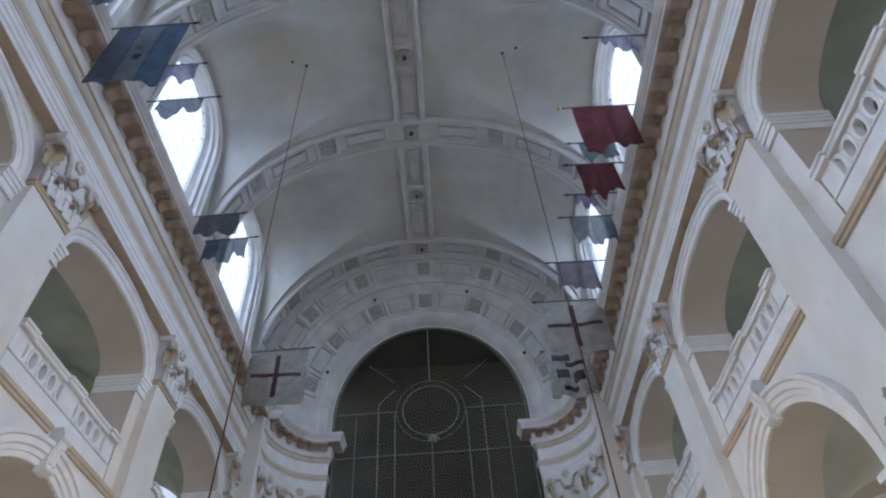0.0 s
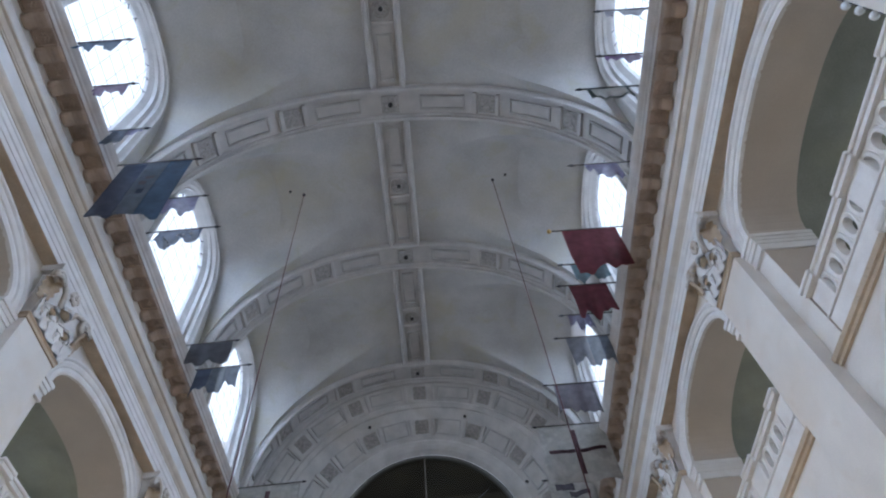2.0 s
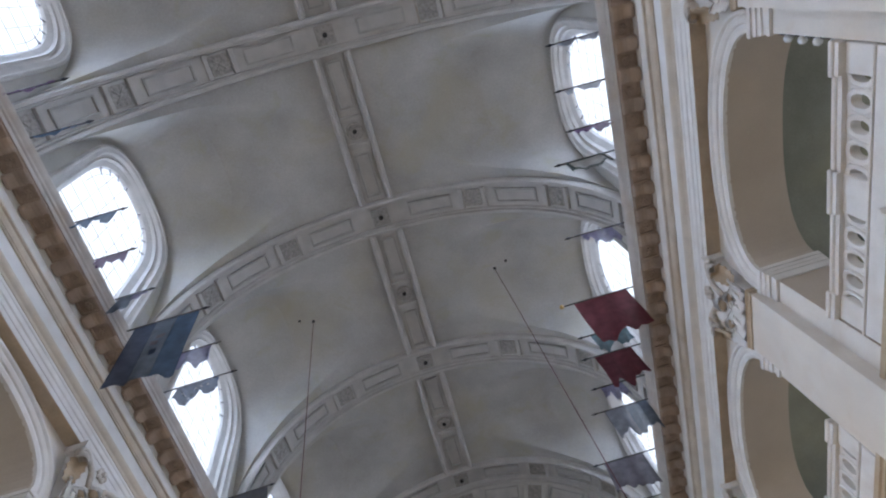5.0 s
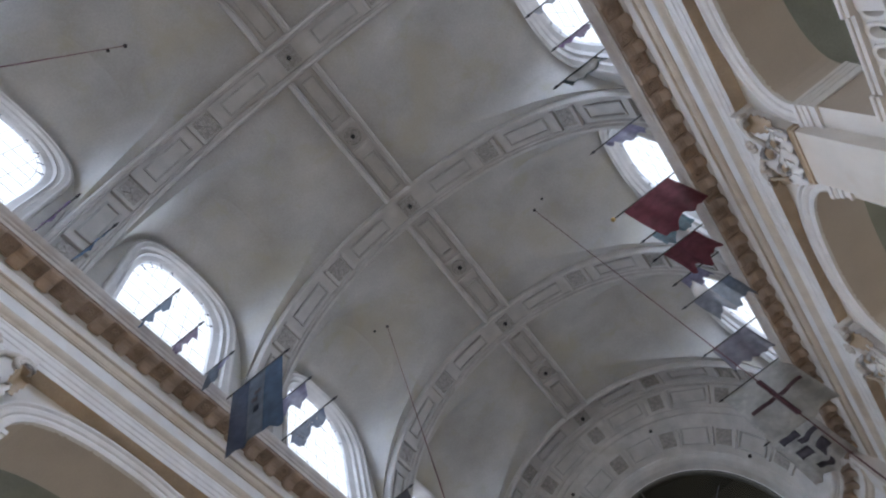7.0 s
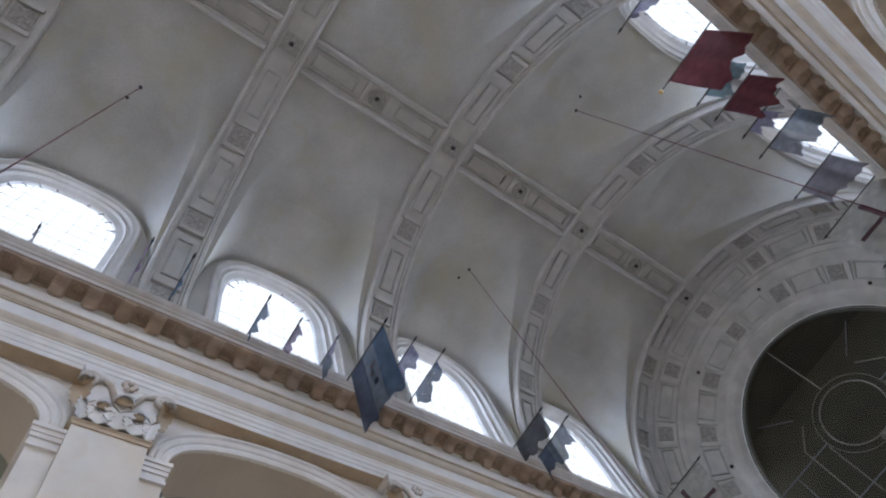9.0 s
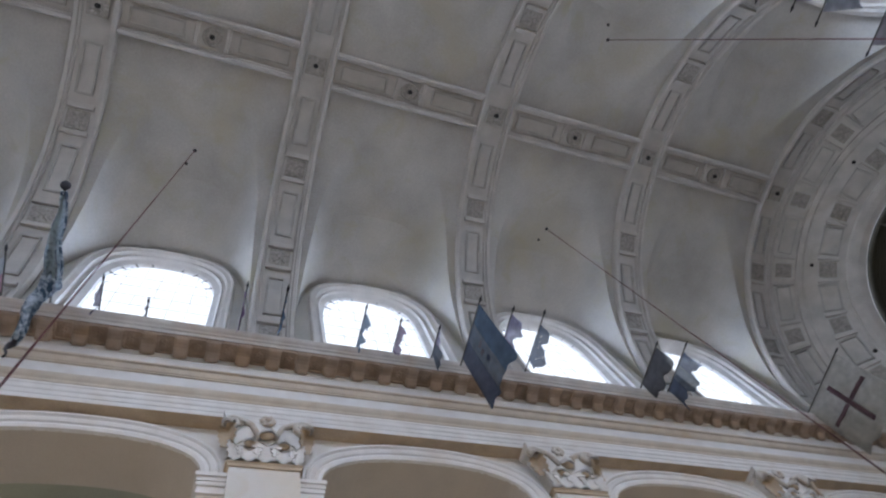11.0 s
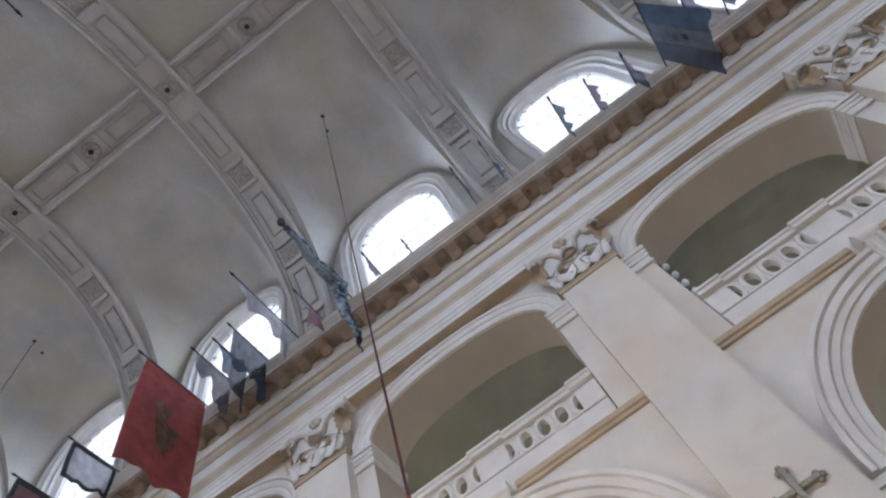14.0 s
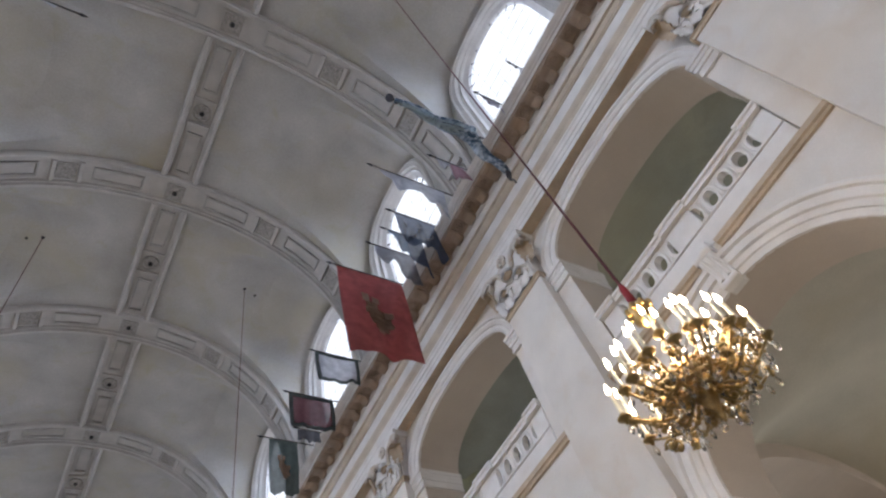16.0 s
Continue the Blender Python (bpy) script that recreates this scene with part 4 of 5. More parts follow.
for z in (2.4, 4.8, 7.2, 9.6, 12.4):
    bar((-3.45, gy, z), (3.45, gy, z), 0.02, LEAD)
for r, w in ((1.02, 0.026), (1.25, 0.014)):
    bm = bmesh.new()
    ringpts = [(r * math.cos(k * math.tau / 40), gy, OZ + r * math.sin(k * math.tau / 40)) for k in range(41)]
    tube(bm, ringpts, w, 6)
    part("oculus_ring", bm, BRASS, glazing, "round metal ring")
bm = bmesh.new()
ball(bm, (0.06, gy - 0.05, OZ - 1.17), 0.1, 8)
for k in range(6):
    ball(bm, (0.16 * math.cos(k) + 0.06, gy - 0.05, OZ - 1.17 + 0.12 * math.sin(k)), 0.06, 6)
part("gilt_ornament", bm, BRASS, glazing, "small gilt ornament")

# plain box added for the chapel behind the glass, its gloom in the colour
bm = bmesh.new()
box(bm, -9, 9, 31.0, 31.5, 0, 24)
tagged(part("wall_chapel", bm, DARKROOM), "plain added wall behind the glass, gloom put into its colour", "wall", kind="structure")
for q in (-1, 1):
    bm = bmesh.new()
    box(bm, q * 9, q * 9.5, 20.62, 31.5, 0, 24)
    tagged(part("wall_chapel", bm, DARKROOM), "plain added side wall behind the glass, gloom put into its colour", "wall", kind="structure")
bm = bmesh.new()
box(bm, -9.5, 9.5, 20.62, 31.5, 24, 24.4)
tagged(part("ceiling_chapel", bm, DARKROOM), "flat added ceiling behind the glass, gloom put into its colour", "ceiling", kind="structure")


def altar_column(x, y):
    root = thing("altar_column", "dark twisted column of an altar canopy behind glass", "column", "columns of the altar canopy")
    bm = bmesh.new()
    rows = []
    for i in range(60):
        z = 1.2 + i * 0.17
        cx, cy = x + 0.14 * math.cos(i * 0.45), y + 0.14 * math.sin(i * 0.45)
        rows.append([(cx + 0.5 * math.cos(k * math.tau / 10), cy + 0.5 * math.sin(k * math.tau / 10), z) for k in range(10)])
    caps(bm, skin(bm, rows, closed=True))
    part("shaft", bm, BRONZE, root, smooth=True)
    bm = bmesh.new()
    box(bm, x - 0.8, x + 0.8, y - 0.8, y + 0.8, 0, 1.2, 0.05)
    part("plinth", bm, DARKROOM, root)
    bm = bmesh.new()
    lathe(bm, [(0.5, 11.2), (0.75, 11.8), (0.95, 11.9), (0.95, 12.2)], 12, (x, y, 0))
    part("capital", bm, BRONZE, root)


for x in (-2.6, 2.6):
    altar_column(x, 26.0)


# ---------------------------------------------------------------- flags over the cornice
def cloth(name, color, rough=0.9, worn=None, amount=0.4, size=2.5, thin=0.10, spots=None):
    """Thin old cloth that lets some window light through."""
    m = material(name, tuple(min(0.9, c * 1.5) for c in color), rough=rough, var=0.25, scale=5.0, bump=0.2, fine=120.0, stain=worn or tuple(c * 0.7 for c in color), stain_amount=amount, stain_scale=size, spots=spots)
    nt, n = m.node_tree, m.node_tree.nodes
    bsdf = n["Principled BSDF"]
    tr, mix = n.new("ShaderNodeBsdfTranslucent"), n.new("ShaderNodeMixShader")
    gap, weave = n.new("ShaderNodeBsdfTransparent"), n.new("ShaderNodeMixShader")
    mix.inputs["Fac"].default_value, weave.inputs["Fac"].default_value = 0.5, thin
    nt.links.new(bsdf.inputs["Base Color"].links[0].from_socket, tr.inputs["Color"])
    nt.links.new(bsdf.outputs[0], mix.inputs[1])
    nt.links.new(tr.outputs[0], mix.inputs[2])
    nt.links.new(mix.outputs[0], weave.inputs[1])
    nt.links.new(gap.outputs[0], weave.inputs[2])
    nt.links.new(weave.outputs[0], n["Material Output"].inputs["Surface"])
    return m


NAVY = cloth("navy_cloth", (0.085, 0.11, 0.17))
BLUE = cloth("blue_cloth", (0.075, 0.13, 0.205))
STEEL = cloth("faded_blue_cloth", (0.15, 0.18, 0.22))
BORDER = cloth("grey_green_border_cloth", (0.13, 0.155, 0.145))
BLACK = cloth("black_cloth", (0.10, 0.098, 0.11))
GREY = cloth("grey_cloth", (0.22, 0.22, 0.24))
LILAC = cloth("faded_lilac_cloth", (0.24, 0.22, 0.30))
PURPLE = cloth("purple_cloth", (0.20, 0.12, 0.22))
CRIMSON = cloth("crimson_cloth", (0.19, 0.058, 0.066), thin=0.01)
RED = cloth("red_cloth", (0.38, 0.105, 0.10), thin=0.02)
MAROON = cloth("maroon_cloth", (0.15, 0.05, 0.06))
GREEN = cloth("dark_green_cloth", (0.07, 0.10, 0.09))
TEAL = cloth("grey_green_cloth", (0.13, 0.19, 0.20))
WHITE = cloth("yellowed_white_cloth", (0.46, 0.44, 0.40), worn=(0.42, 0.39, 0.32), amount=0.7, size=1.6, thin=0.02)
CROSSRED = cloth("faded_cross_red", (0.20, 0.125, 0.135), thin=0.0)
PALE = cloth("pale_grey_cloth", (0.42, 0.42, 0.44))
PINK = cloth("pink_cloth", (0.42, 0.26, 0.30))
OLIVE = cloth("olive_embroidery", (0.42, 0.30, 0.215), thin=0.0)
TAUPE = cloth("grey_brown_cloth", (0.17, 0.15, 0.165))
TEALBLUE = cloth("teal_blue_brocade", (0.06, 0.10, 0.15), worn=(0.70, 0.78, 0.84), amount=0.8, size=5.0, thin=0.0, spots=((0.80, 0.86, 0.92), 1.0, 11.0, 0.45))
SILVER = cloth("silver_blue_brocade", (0.45, 0.54, 0.60), worn=(0.06, 0.10, 0.16), amount=0.9, size=8.0, thin=0.0)
POLE = material("dark_wood_pole", (0.07, 0.06, 0.05), rough=0.5, var=0.2)
GILT = material("gilt_brass", (0.62, 0.42, 0.17), rough=0.28, metal=1.0, var=0.15)


def flag(s, y, tip, xa, xb, z, drop_a, drop_b, mats, label, ragged=0.06, wave=0.07, seed=0, ball_tip=False, charge=None, point=0.0):
    """A flag that hangs from a level pole set on the cornice. xa..xb: cloth from the tip's side to the wall's."""
    rnd = random.Random(seed)
    ph = [rnd.uniform(0, 6) for _ in range(6)]
    root = thing("flag", label, "flag", "old flags hanging along the nave")
    bm = bmesh.new()
    tube(bm, [(s * tip, y, z + 0.02), (s * 5.5, y, z - 0.02)], 0.017, 8)
    part("pole", bm, POLE, root, "dark wooden pole")
    bm = bmesh.new()
    box(bm, s * 5.2, s * 5.5, y - 0.05, y + 0.05, 12.95, z + 0.03, 0.01)
    part("bracket", bm, DARKIRON, root)
    bm = bmesh.new()
    if ball_tip:
        ball(bm, (s * (tip - 0.03), y, z + 0.02), 0.055, 10)
    else:
        lathe(bm, [(0.012, -0.06), (0.03, 0.0), (0.004, 0.1)], 8)
        bm.transform(Matrix.Translation((s * tip, y, z + 0.02)) @ Matrix.Rotation(-s * math.pi / 2, 4, "Y"))
    part("finial", bm, GILT if ball_tip else DARKIRON, root)

    def at_cloth(a, b, off=0.0):
        d = drop_a + (drop_b - drop_a) * a
        d *= 1 - point * abs(2 * a - 1) ** 1.3
        fold = wave * b ** 0.7 * (math.sin(a * 9 + ph[0]) + 0.6 * math.sin(a * 19 + ph[1] + b * 2))
        hem = ragged * b * (math.sin(a * 13 + ph[2]) + math.sin(a * 31 + ph[3]) * 0.6)
        sway = 0.05 * b * math.sin(b * 3 + ph[4])
        return (s * (xa + (xb - xa) * a + sway * (a - 0.5)), y + fold + off, z - 0.01 - d * b + hem - 0.02 * math.sin(a * math.pi * 4) * b)

    def patch(nm, a0, a1, b0, b1, mat, off=0.0, lab=""):
        na, nb = max(2, int(24 * (a1 - a0)) + 1), max(2, int(16 * (b1 - b0)) + 1)
        front = [[at_cloth(a0 + (a1 - a0) * i / na, b0 + (b1 - b0) * j / nb, off) for i in range(na + 1)] for j in range(nb + 1)]
        bm = bmesh.new()
        skin(bm, front)
        bmesh.ops.solidify(bm, geom=bm.faces[:], thickness=0.006)
        return part(nm, bm, mat, root, lab, smooth=True)

    n = len(mats)
    for i, mt in enumerate(mats):
        patch("cloth" if n == 1 else "cloth_band", i / n, (i + 1) / n, 0, 1, mt)
    if charge == "cross":
        for off in (-0.012, 0.012):
            patch("cross_upright", 0.475, 0.545, 0.1, 0.86, CROSSRED, off)
            patch("cross_arm", 0.1, 0.47, 0.44, 0.5, CROSSRED, off)
            patch("cross_arm", 0.55, 0.92, 0.44, 0.5, CROSSRED, off)
    elif charge == "emblem":
        for off in (-0.012, 0.012):
            for a0, a1, b0, b1 in ((0.30, 0.40, 0.30, 0.40), (0.34, 0.50, 0.40, 0.47), (0.44, 0.54, 0.33, 0.40), (0.32, 0.60, 0.47, 0.54), (0.36, 0.68, 0.54, 0.61), (0.38, 0.70, 0.61, 0.66), (0.42, 0.62, 0.66, 0.71), (0.60, 0.72, 0.47, 0.54), (0.44, 0.54, 0.71, 0.75)):
                patch("emblem", a0, a1, b0, b1, OLIVE, off, "worn gold embroidery")
    elif charge == "crest":
        for off in (-0.012, 0.012):
            patch("crest", 0.40, 0.52, 0.30, 0.36, TAUPE, off)
            patch("crest", 0.46, 0.56, 0.40, 0.47, TAUPE, off)
            patch("crest", 0.42, 0.50, 0.56, 0.64, NAVY, off)
    elif charge == "border":
        for off in (-0.01, 0.01):
            for a0, a1, b0, b1 in ((0, 1, 0, 0.1), (0, 1, 0.9, 1), (0, 0.08, 0.1, 0.9), (0.92, 1, 0.1, 0.9)):
                patch("border", a0, a1, b0, b1, BORDER, off, "grey green border")
    elif charge == "stars":
        for k in range(7):
            a, b = 0.2 + 0.1 * k, 0.3 + 0.5 * ((k * 37) % 10) / 10
            for off in (-0.01, 0.01):
                patch("star", a, a + 0.05, b, b + 0.07, PALE, off)
    elif charge == "stripes":
        for a0, a1, b0, b1 in ((0.15, 0.55, 0.08, 0.22), (0.42, 0.86, 0.26, 0.36), (0.2, 0.48, 0.42, 0.6), (0.56, 0.8, 0.5, 0.72), (0.3, 0.6, 0.78, 0.88)):
            for off in (-0.01, 0.01):
                patch("patch", a0, a1, b0, b1, TAUPE, off)
    elif charge == "fringe":
        patch("fringe", 0.02, 0.98, 0.94, 1.08, BLACK, 0.012)
    return root



def rolled_flag(y):
    """A banner rolled round a long knobbed pole, its end hanging free over the cornice."""
    rnd = random.Random(3)
    root = thing("flag", "long furled blue and silver banner on a knobbed pole", "flag", "old flags hanging along the nave")
    bm = bmesh.new()
    tube(bm, [(-2.9, y, 13.16), (-5.5, y, 13.1)], 0.02, 8)
    part("pole", bm, POLE, root, "dark wooden pole")
    bm = bmesh.new()
    box(bm, -5.2, -5.5, y - 0.05, y + 0.05, 12.95, 13.13, 0.01)
    part("bracket", bm, DARKIRON, root)
    bm = bmesh.new()
    ball(bm, (-2.86, y, 13.17), 0.085, 10)
    part("finial", bm, BLACK, root, "dark round knob", smooth=True)

    def fold(nm, x0, z0, x1, z1, r0, r1, mat, n=22, sides=14):
        rows = []
        for i in range(n + 1):
            t = i / n
            r = (r0 + (r1 - r0) * t) * (1 + 0.12 * math.sin(t * 17 + r0 * 40))
            c = Vector((-(x0 + (x1 - x0) * t), y + 0.03 * math.sin(t * 9), z0 + (z1 - z0) * t - r * 0.6))
            d = Vector((-(x1 - x0), 0, z1 - z0)).normalized()
            a, b = Vector((0, 1, 0)), d.cross(Vector((0, 1, 0)))
            rows.append([c + r * (1 + 0.28 * math.sin(k * 2.7 + t * 3)) * (0.75 * math.cos(k * math.tau / sides) * a + 1.25 * math.sin(k * math.tau / sides) * b) for k in range(sides)])
        bm = bmesh.new()
        caps(bm, skin(bm, rows, closed=True))
        return part(nm, bm, mat, root, smooth=True)

    fold("rolled_cloth", 2.96, 13.16, 4.7, 13.1, 0.06, 0.19, TEALBLUE)
    fold("silver_fold", 3.02, 13.10, 4.62, 12.96, 0.045, 0.16, SILVER)
    fold("hanging_end", 4.45, 13.0, 4.98, 11.5, 0.14, 0.08, TEALBLUE)
    fold("hanging_tip", 4.97, 11.55, 5.02, 11.05, 0.05, 0.015, BLACK, 8)
    return root


W, E = -1, 1
flag(W, 4.72, 3.48, 3.57, 4.83, 12.88, 2.15, 1.98, [BLUE, STEEL, NAVY], "large blue flag with a pale centre band and crest", 0.03, 0.04, 1, charge="crest")
flag(W, 5.60, 3.64, 3.72, 4.45, 13.08, 0.60, 0.55, [LILAC], "faded lilac flag hanging in front of a window", 0.06, 0.05, 2)
flag(W, 6.32, 3.58, 3.85, 4.72, 13.06, 0.45, 0.75, [NAVY], "ragged navy flag with pale specks over the cornice", 0.07, 0.05, 3, charge="stars", point=0.3)
flag(W, 9.38, 3.86, 3.94, 4.91, 13.08, 0.70, 0.66, [BLACK], "plain black flag on a dark pole", 0.03, 0.03, 4)
flag(W, 10.09, 3.73, 3.90, 4.93, 13.0, 0.62, 0.75, [NAVY, STEEL, NAVY], "torn navy flag with a faded blue middle", 0.10, 0.06, 5)
flag(W, 14.61, 3.22, 3.29, 5.0, 13.08, 1.85, 1.85, [WHITE], "large yellowed white flag with a dark red cross", 0.02, 0.04, 6, charge="cross")
flag(W, 2.50, 4.15, 4.25, 4.95, 13.1, 0.55, 0.35, [BLUE], "small blue flag hanging before a window", 0.08, 0.04, 7)
flag(W, 3.27, 4.32, 4.38, 4.95, 13.1, 0.45, 0.35, [PURPLE], "small purple flag hanging before a window", 0.09, 0.04, 8)
flag(W, 4.12, 4.34, 4.40, 4.95, 13.1, 0.15, 0.75, [LILAC, STEEL], "small pointed lilac and blue pennant", 0.03, 0.03, 9)
flag(W, 0.16, 4.10, 4.20, 4.95, 13.1, 0.14, 0.26, [PURPLE], "thin rolled purple flag on a dark pole", 0.03, 0.03, 10)
flag(W, 0.91, 4.03, 4.10, 4.85, 13.1, 0.28, 0.40, [BLUE], "narrow bright blue flag beside the rib foot", 0.04, 0.03, 11)
flag(W, -1.50, 4.72, 4.75, 4.95, 13.1, 0.2, 0.2, [GREY], "tiny grey pennant before a window", 0.03, 0.02, 12)
flag(W, -2.29, 4.40, 4.45, 4.92, 13.1, 0.35, 0.5, [LILAC], "small lilac flag before a window", 0.05, 0.03, 13)
rolled_flag(-3.08)
flag(W, -3.84, 4.15, 4.28, 4.92, 13.1, 0.35, 0.7, [PALE, PINK], "faded pink and white flag beside the rib", 0.06, 0.05, 15)
flag(W, -4.45, 3.05, 3.20, 4.75, 13.0, 0.2, 1.05, [PALE], "pale grey pointed banner on a long pole", 0.06, 0.08, 16)
flag(W, -5.30, 3.88, 4.00, 5.0, 13.1, 1.0, 1.35, [NAVY], "navy flag with a worn pale emblem", 0.08, 0.08, 17, charge="stars")
flag(W, -5.75, 3.95, 4.05, 4.9, 13.1, 0.25, 1.5, [BLUE, NAVY], "narrow blue pennant on a slim pole", 0.05, 0.05, 18)
flag(W, -6.20, 3.82, 3.95, 4.9, 13.1, 0.3, 1.2, [GREY], "grey pointed banner on a slim pole", 0.06, 0.06, 19)
flag(W, -6.95, 3.20, 3.36, 4.96, 13.08, 2.75, 2.72, [RED], "large red flag with worn olive embroidery", 0.02, 0.05, 20, charge="emblem")
flag(W, -9.43, 3.77, 3.83, 4.95, 13.12, 0.95, 0.85, [PALE], "pale grey banner with a dark border", 0.02, 0.03, 21, charge="border")
flag(W, -10.95, 3.69, 3.76, 4.92, 13.22, 1.08, 1.05, [MAROON], "maroon banner with a green grey border", 0.02, 0.03, 22, charge="border")
flag(W, -11.90, 4.28, 4.32, 4.93, 13.0, 0.35, 0.35, [BLACK], "small dark flag under a banner", 0.03, 0.03, 23)
flag(W, -12.50, 3.57, 3.80, 4.55, 13.1, 1.65, 1.62, [GREEN], "narrow dark green banner with an olive panel", 0.03, 0.04, 24, charge="emblem")
flag(E, 5.66, 3.85, 4.12, 4.78, 13.25, 0.35, 0.75, [LILAC], "faded lilac flag hanging before a window", 0.08, 0.05, 30)
flag(E, 7.30, 3.50, 3.74, 4.95, 13.38, 1.62, 1.42, [CRIMSON], "large deep crimson flag with a gilt knob", 0.04, 0.06, 31, ball_tip=True)
flag(E, 8.20, 3.77, 3.98, 4.80, 13.34, 0.62, 0.55, [TEAL], "grey green flag behind a crimson one", 0.05, 0.05, 32)
flag(E, 8.64, 3.71, 3.91, 4.78, 13.12, 1.15, 1.0, [CRIMSON], "crimson flag with soft folds", 0.08, 0.07, 33)
flag(E, 9.50, 3.80, 3.93, 4.45, 13.1, 0.35, 0.5, [LILAC], "short lilac grey flag", 0.08, 0.05, 34)
flag(E, 10.25, 3.72, 3.94, 4.96, 13.15, 0.85, 0.95, [GREY, STEEL], "faded grey blue flag with a scalloped hem", 0.09, 0.06, 35)
flag(E, 11.81, 3.52, 3.70, 4.70, 13.15, 0.85, 1.0, [TAUPE], "grey brown striped flag", 0.06, 0.05, 36)
flag(E, 13.30, 3.25, 3.28, 5.1, 13.1, 1.82, 1.8, [WHITE], "large yellowed white flag with a dark red cross", 0.02, 0.04, 37, charge="cross")
flag(E, 15.60, 3.60, 3.66, 5.0, 13.1, 1.65, 1.5, [WHITE], "white flag with dark worn patches near the end arch", 0.05, 0.06, 38, charge="stripes")
flag(E, 1.74, 4.10, 4.20, 4.95, 13.12, 0.35, 0.3, [GREY], "small grey flag before a window", 0.06, 0.04, 39)
flag(E, 2.60, 4.12, 4.20, 4.95, 13.12, 0.35, 0.3, [PALE], "small pale grey flag before a window", 0.06, 0.04, 40)
flag(E, 3.40, 4.22, 4.28, 4.95, 13.12, 0.3, 0.35, [PURPLE], "small purple flag before a window", 0.06, 0.04, 41)
flag(E, 4.02, 3.88, 4.0, 4.8, 13.15, 0.55, 0.5, [WHITE], "white flag with a dark border", 0.02, 0.03, 42, charge="border")
flag(E, -3.80, 2.36, 2.7, 4.6, 13.1, 0.25, 0.6, [PALE, PINK], "pale flag with a pink stripe", 0.05, 0.05, 43)

# ---------------------------------------------------------------- chandeliers
ROPE = material("dark_red_rope", (0.13, 0.04, 0.045), rough=0.9, var=0.2, fine=200)
VELVET = material("red_velvet_sleeve", (0.30, 0.03, 0.04), rough=0.9, var=0.2)
CANDLE = material("ivory_candle_tube", (0.85, 0.80, 0.66), rough=0.5, var=0.05)
OLDGILT = material("dark_gilt_bronze", (0.55, 0.39, 0.18), rough=0.35, metal=1.0, var=0.3, scale=12)
CRYSTAL = bpy.data.materials.new("cut_crystal")
CRYSTAL.use_nodes = True
_b = CRYSTAL.node_tree.nodes["Principled BSDF"]
_b.inputs["Base Color"].default_value, _b.inputs["Roughness"].default_value, _b.inputs["Transmission Weight"].default_value = (0.95, 0.95, 0.92, 1), 0.05, 0.9
FLAME = bpy.data.materials.new("lit_bulb")
FLAME.use_nodes = True
_b = FLAME.node_tree.nodes["Principled BSDF"]
_b.inputs["Emission Color"].default_value, _b.inputs["Emission Strength"].default_value = (1.0, 0.84, 0.56, 1), 14.0


WIRE_Z, LAMP_Z, LAMP_K = 20.02, 5.054, 0.91


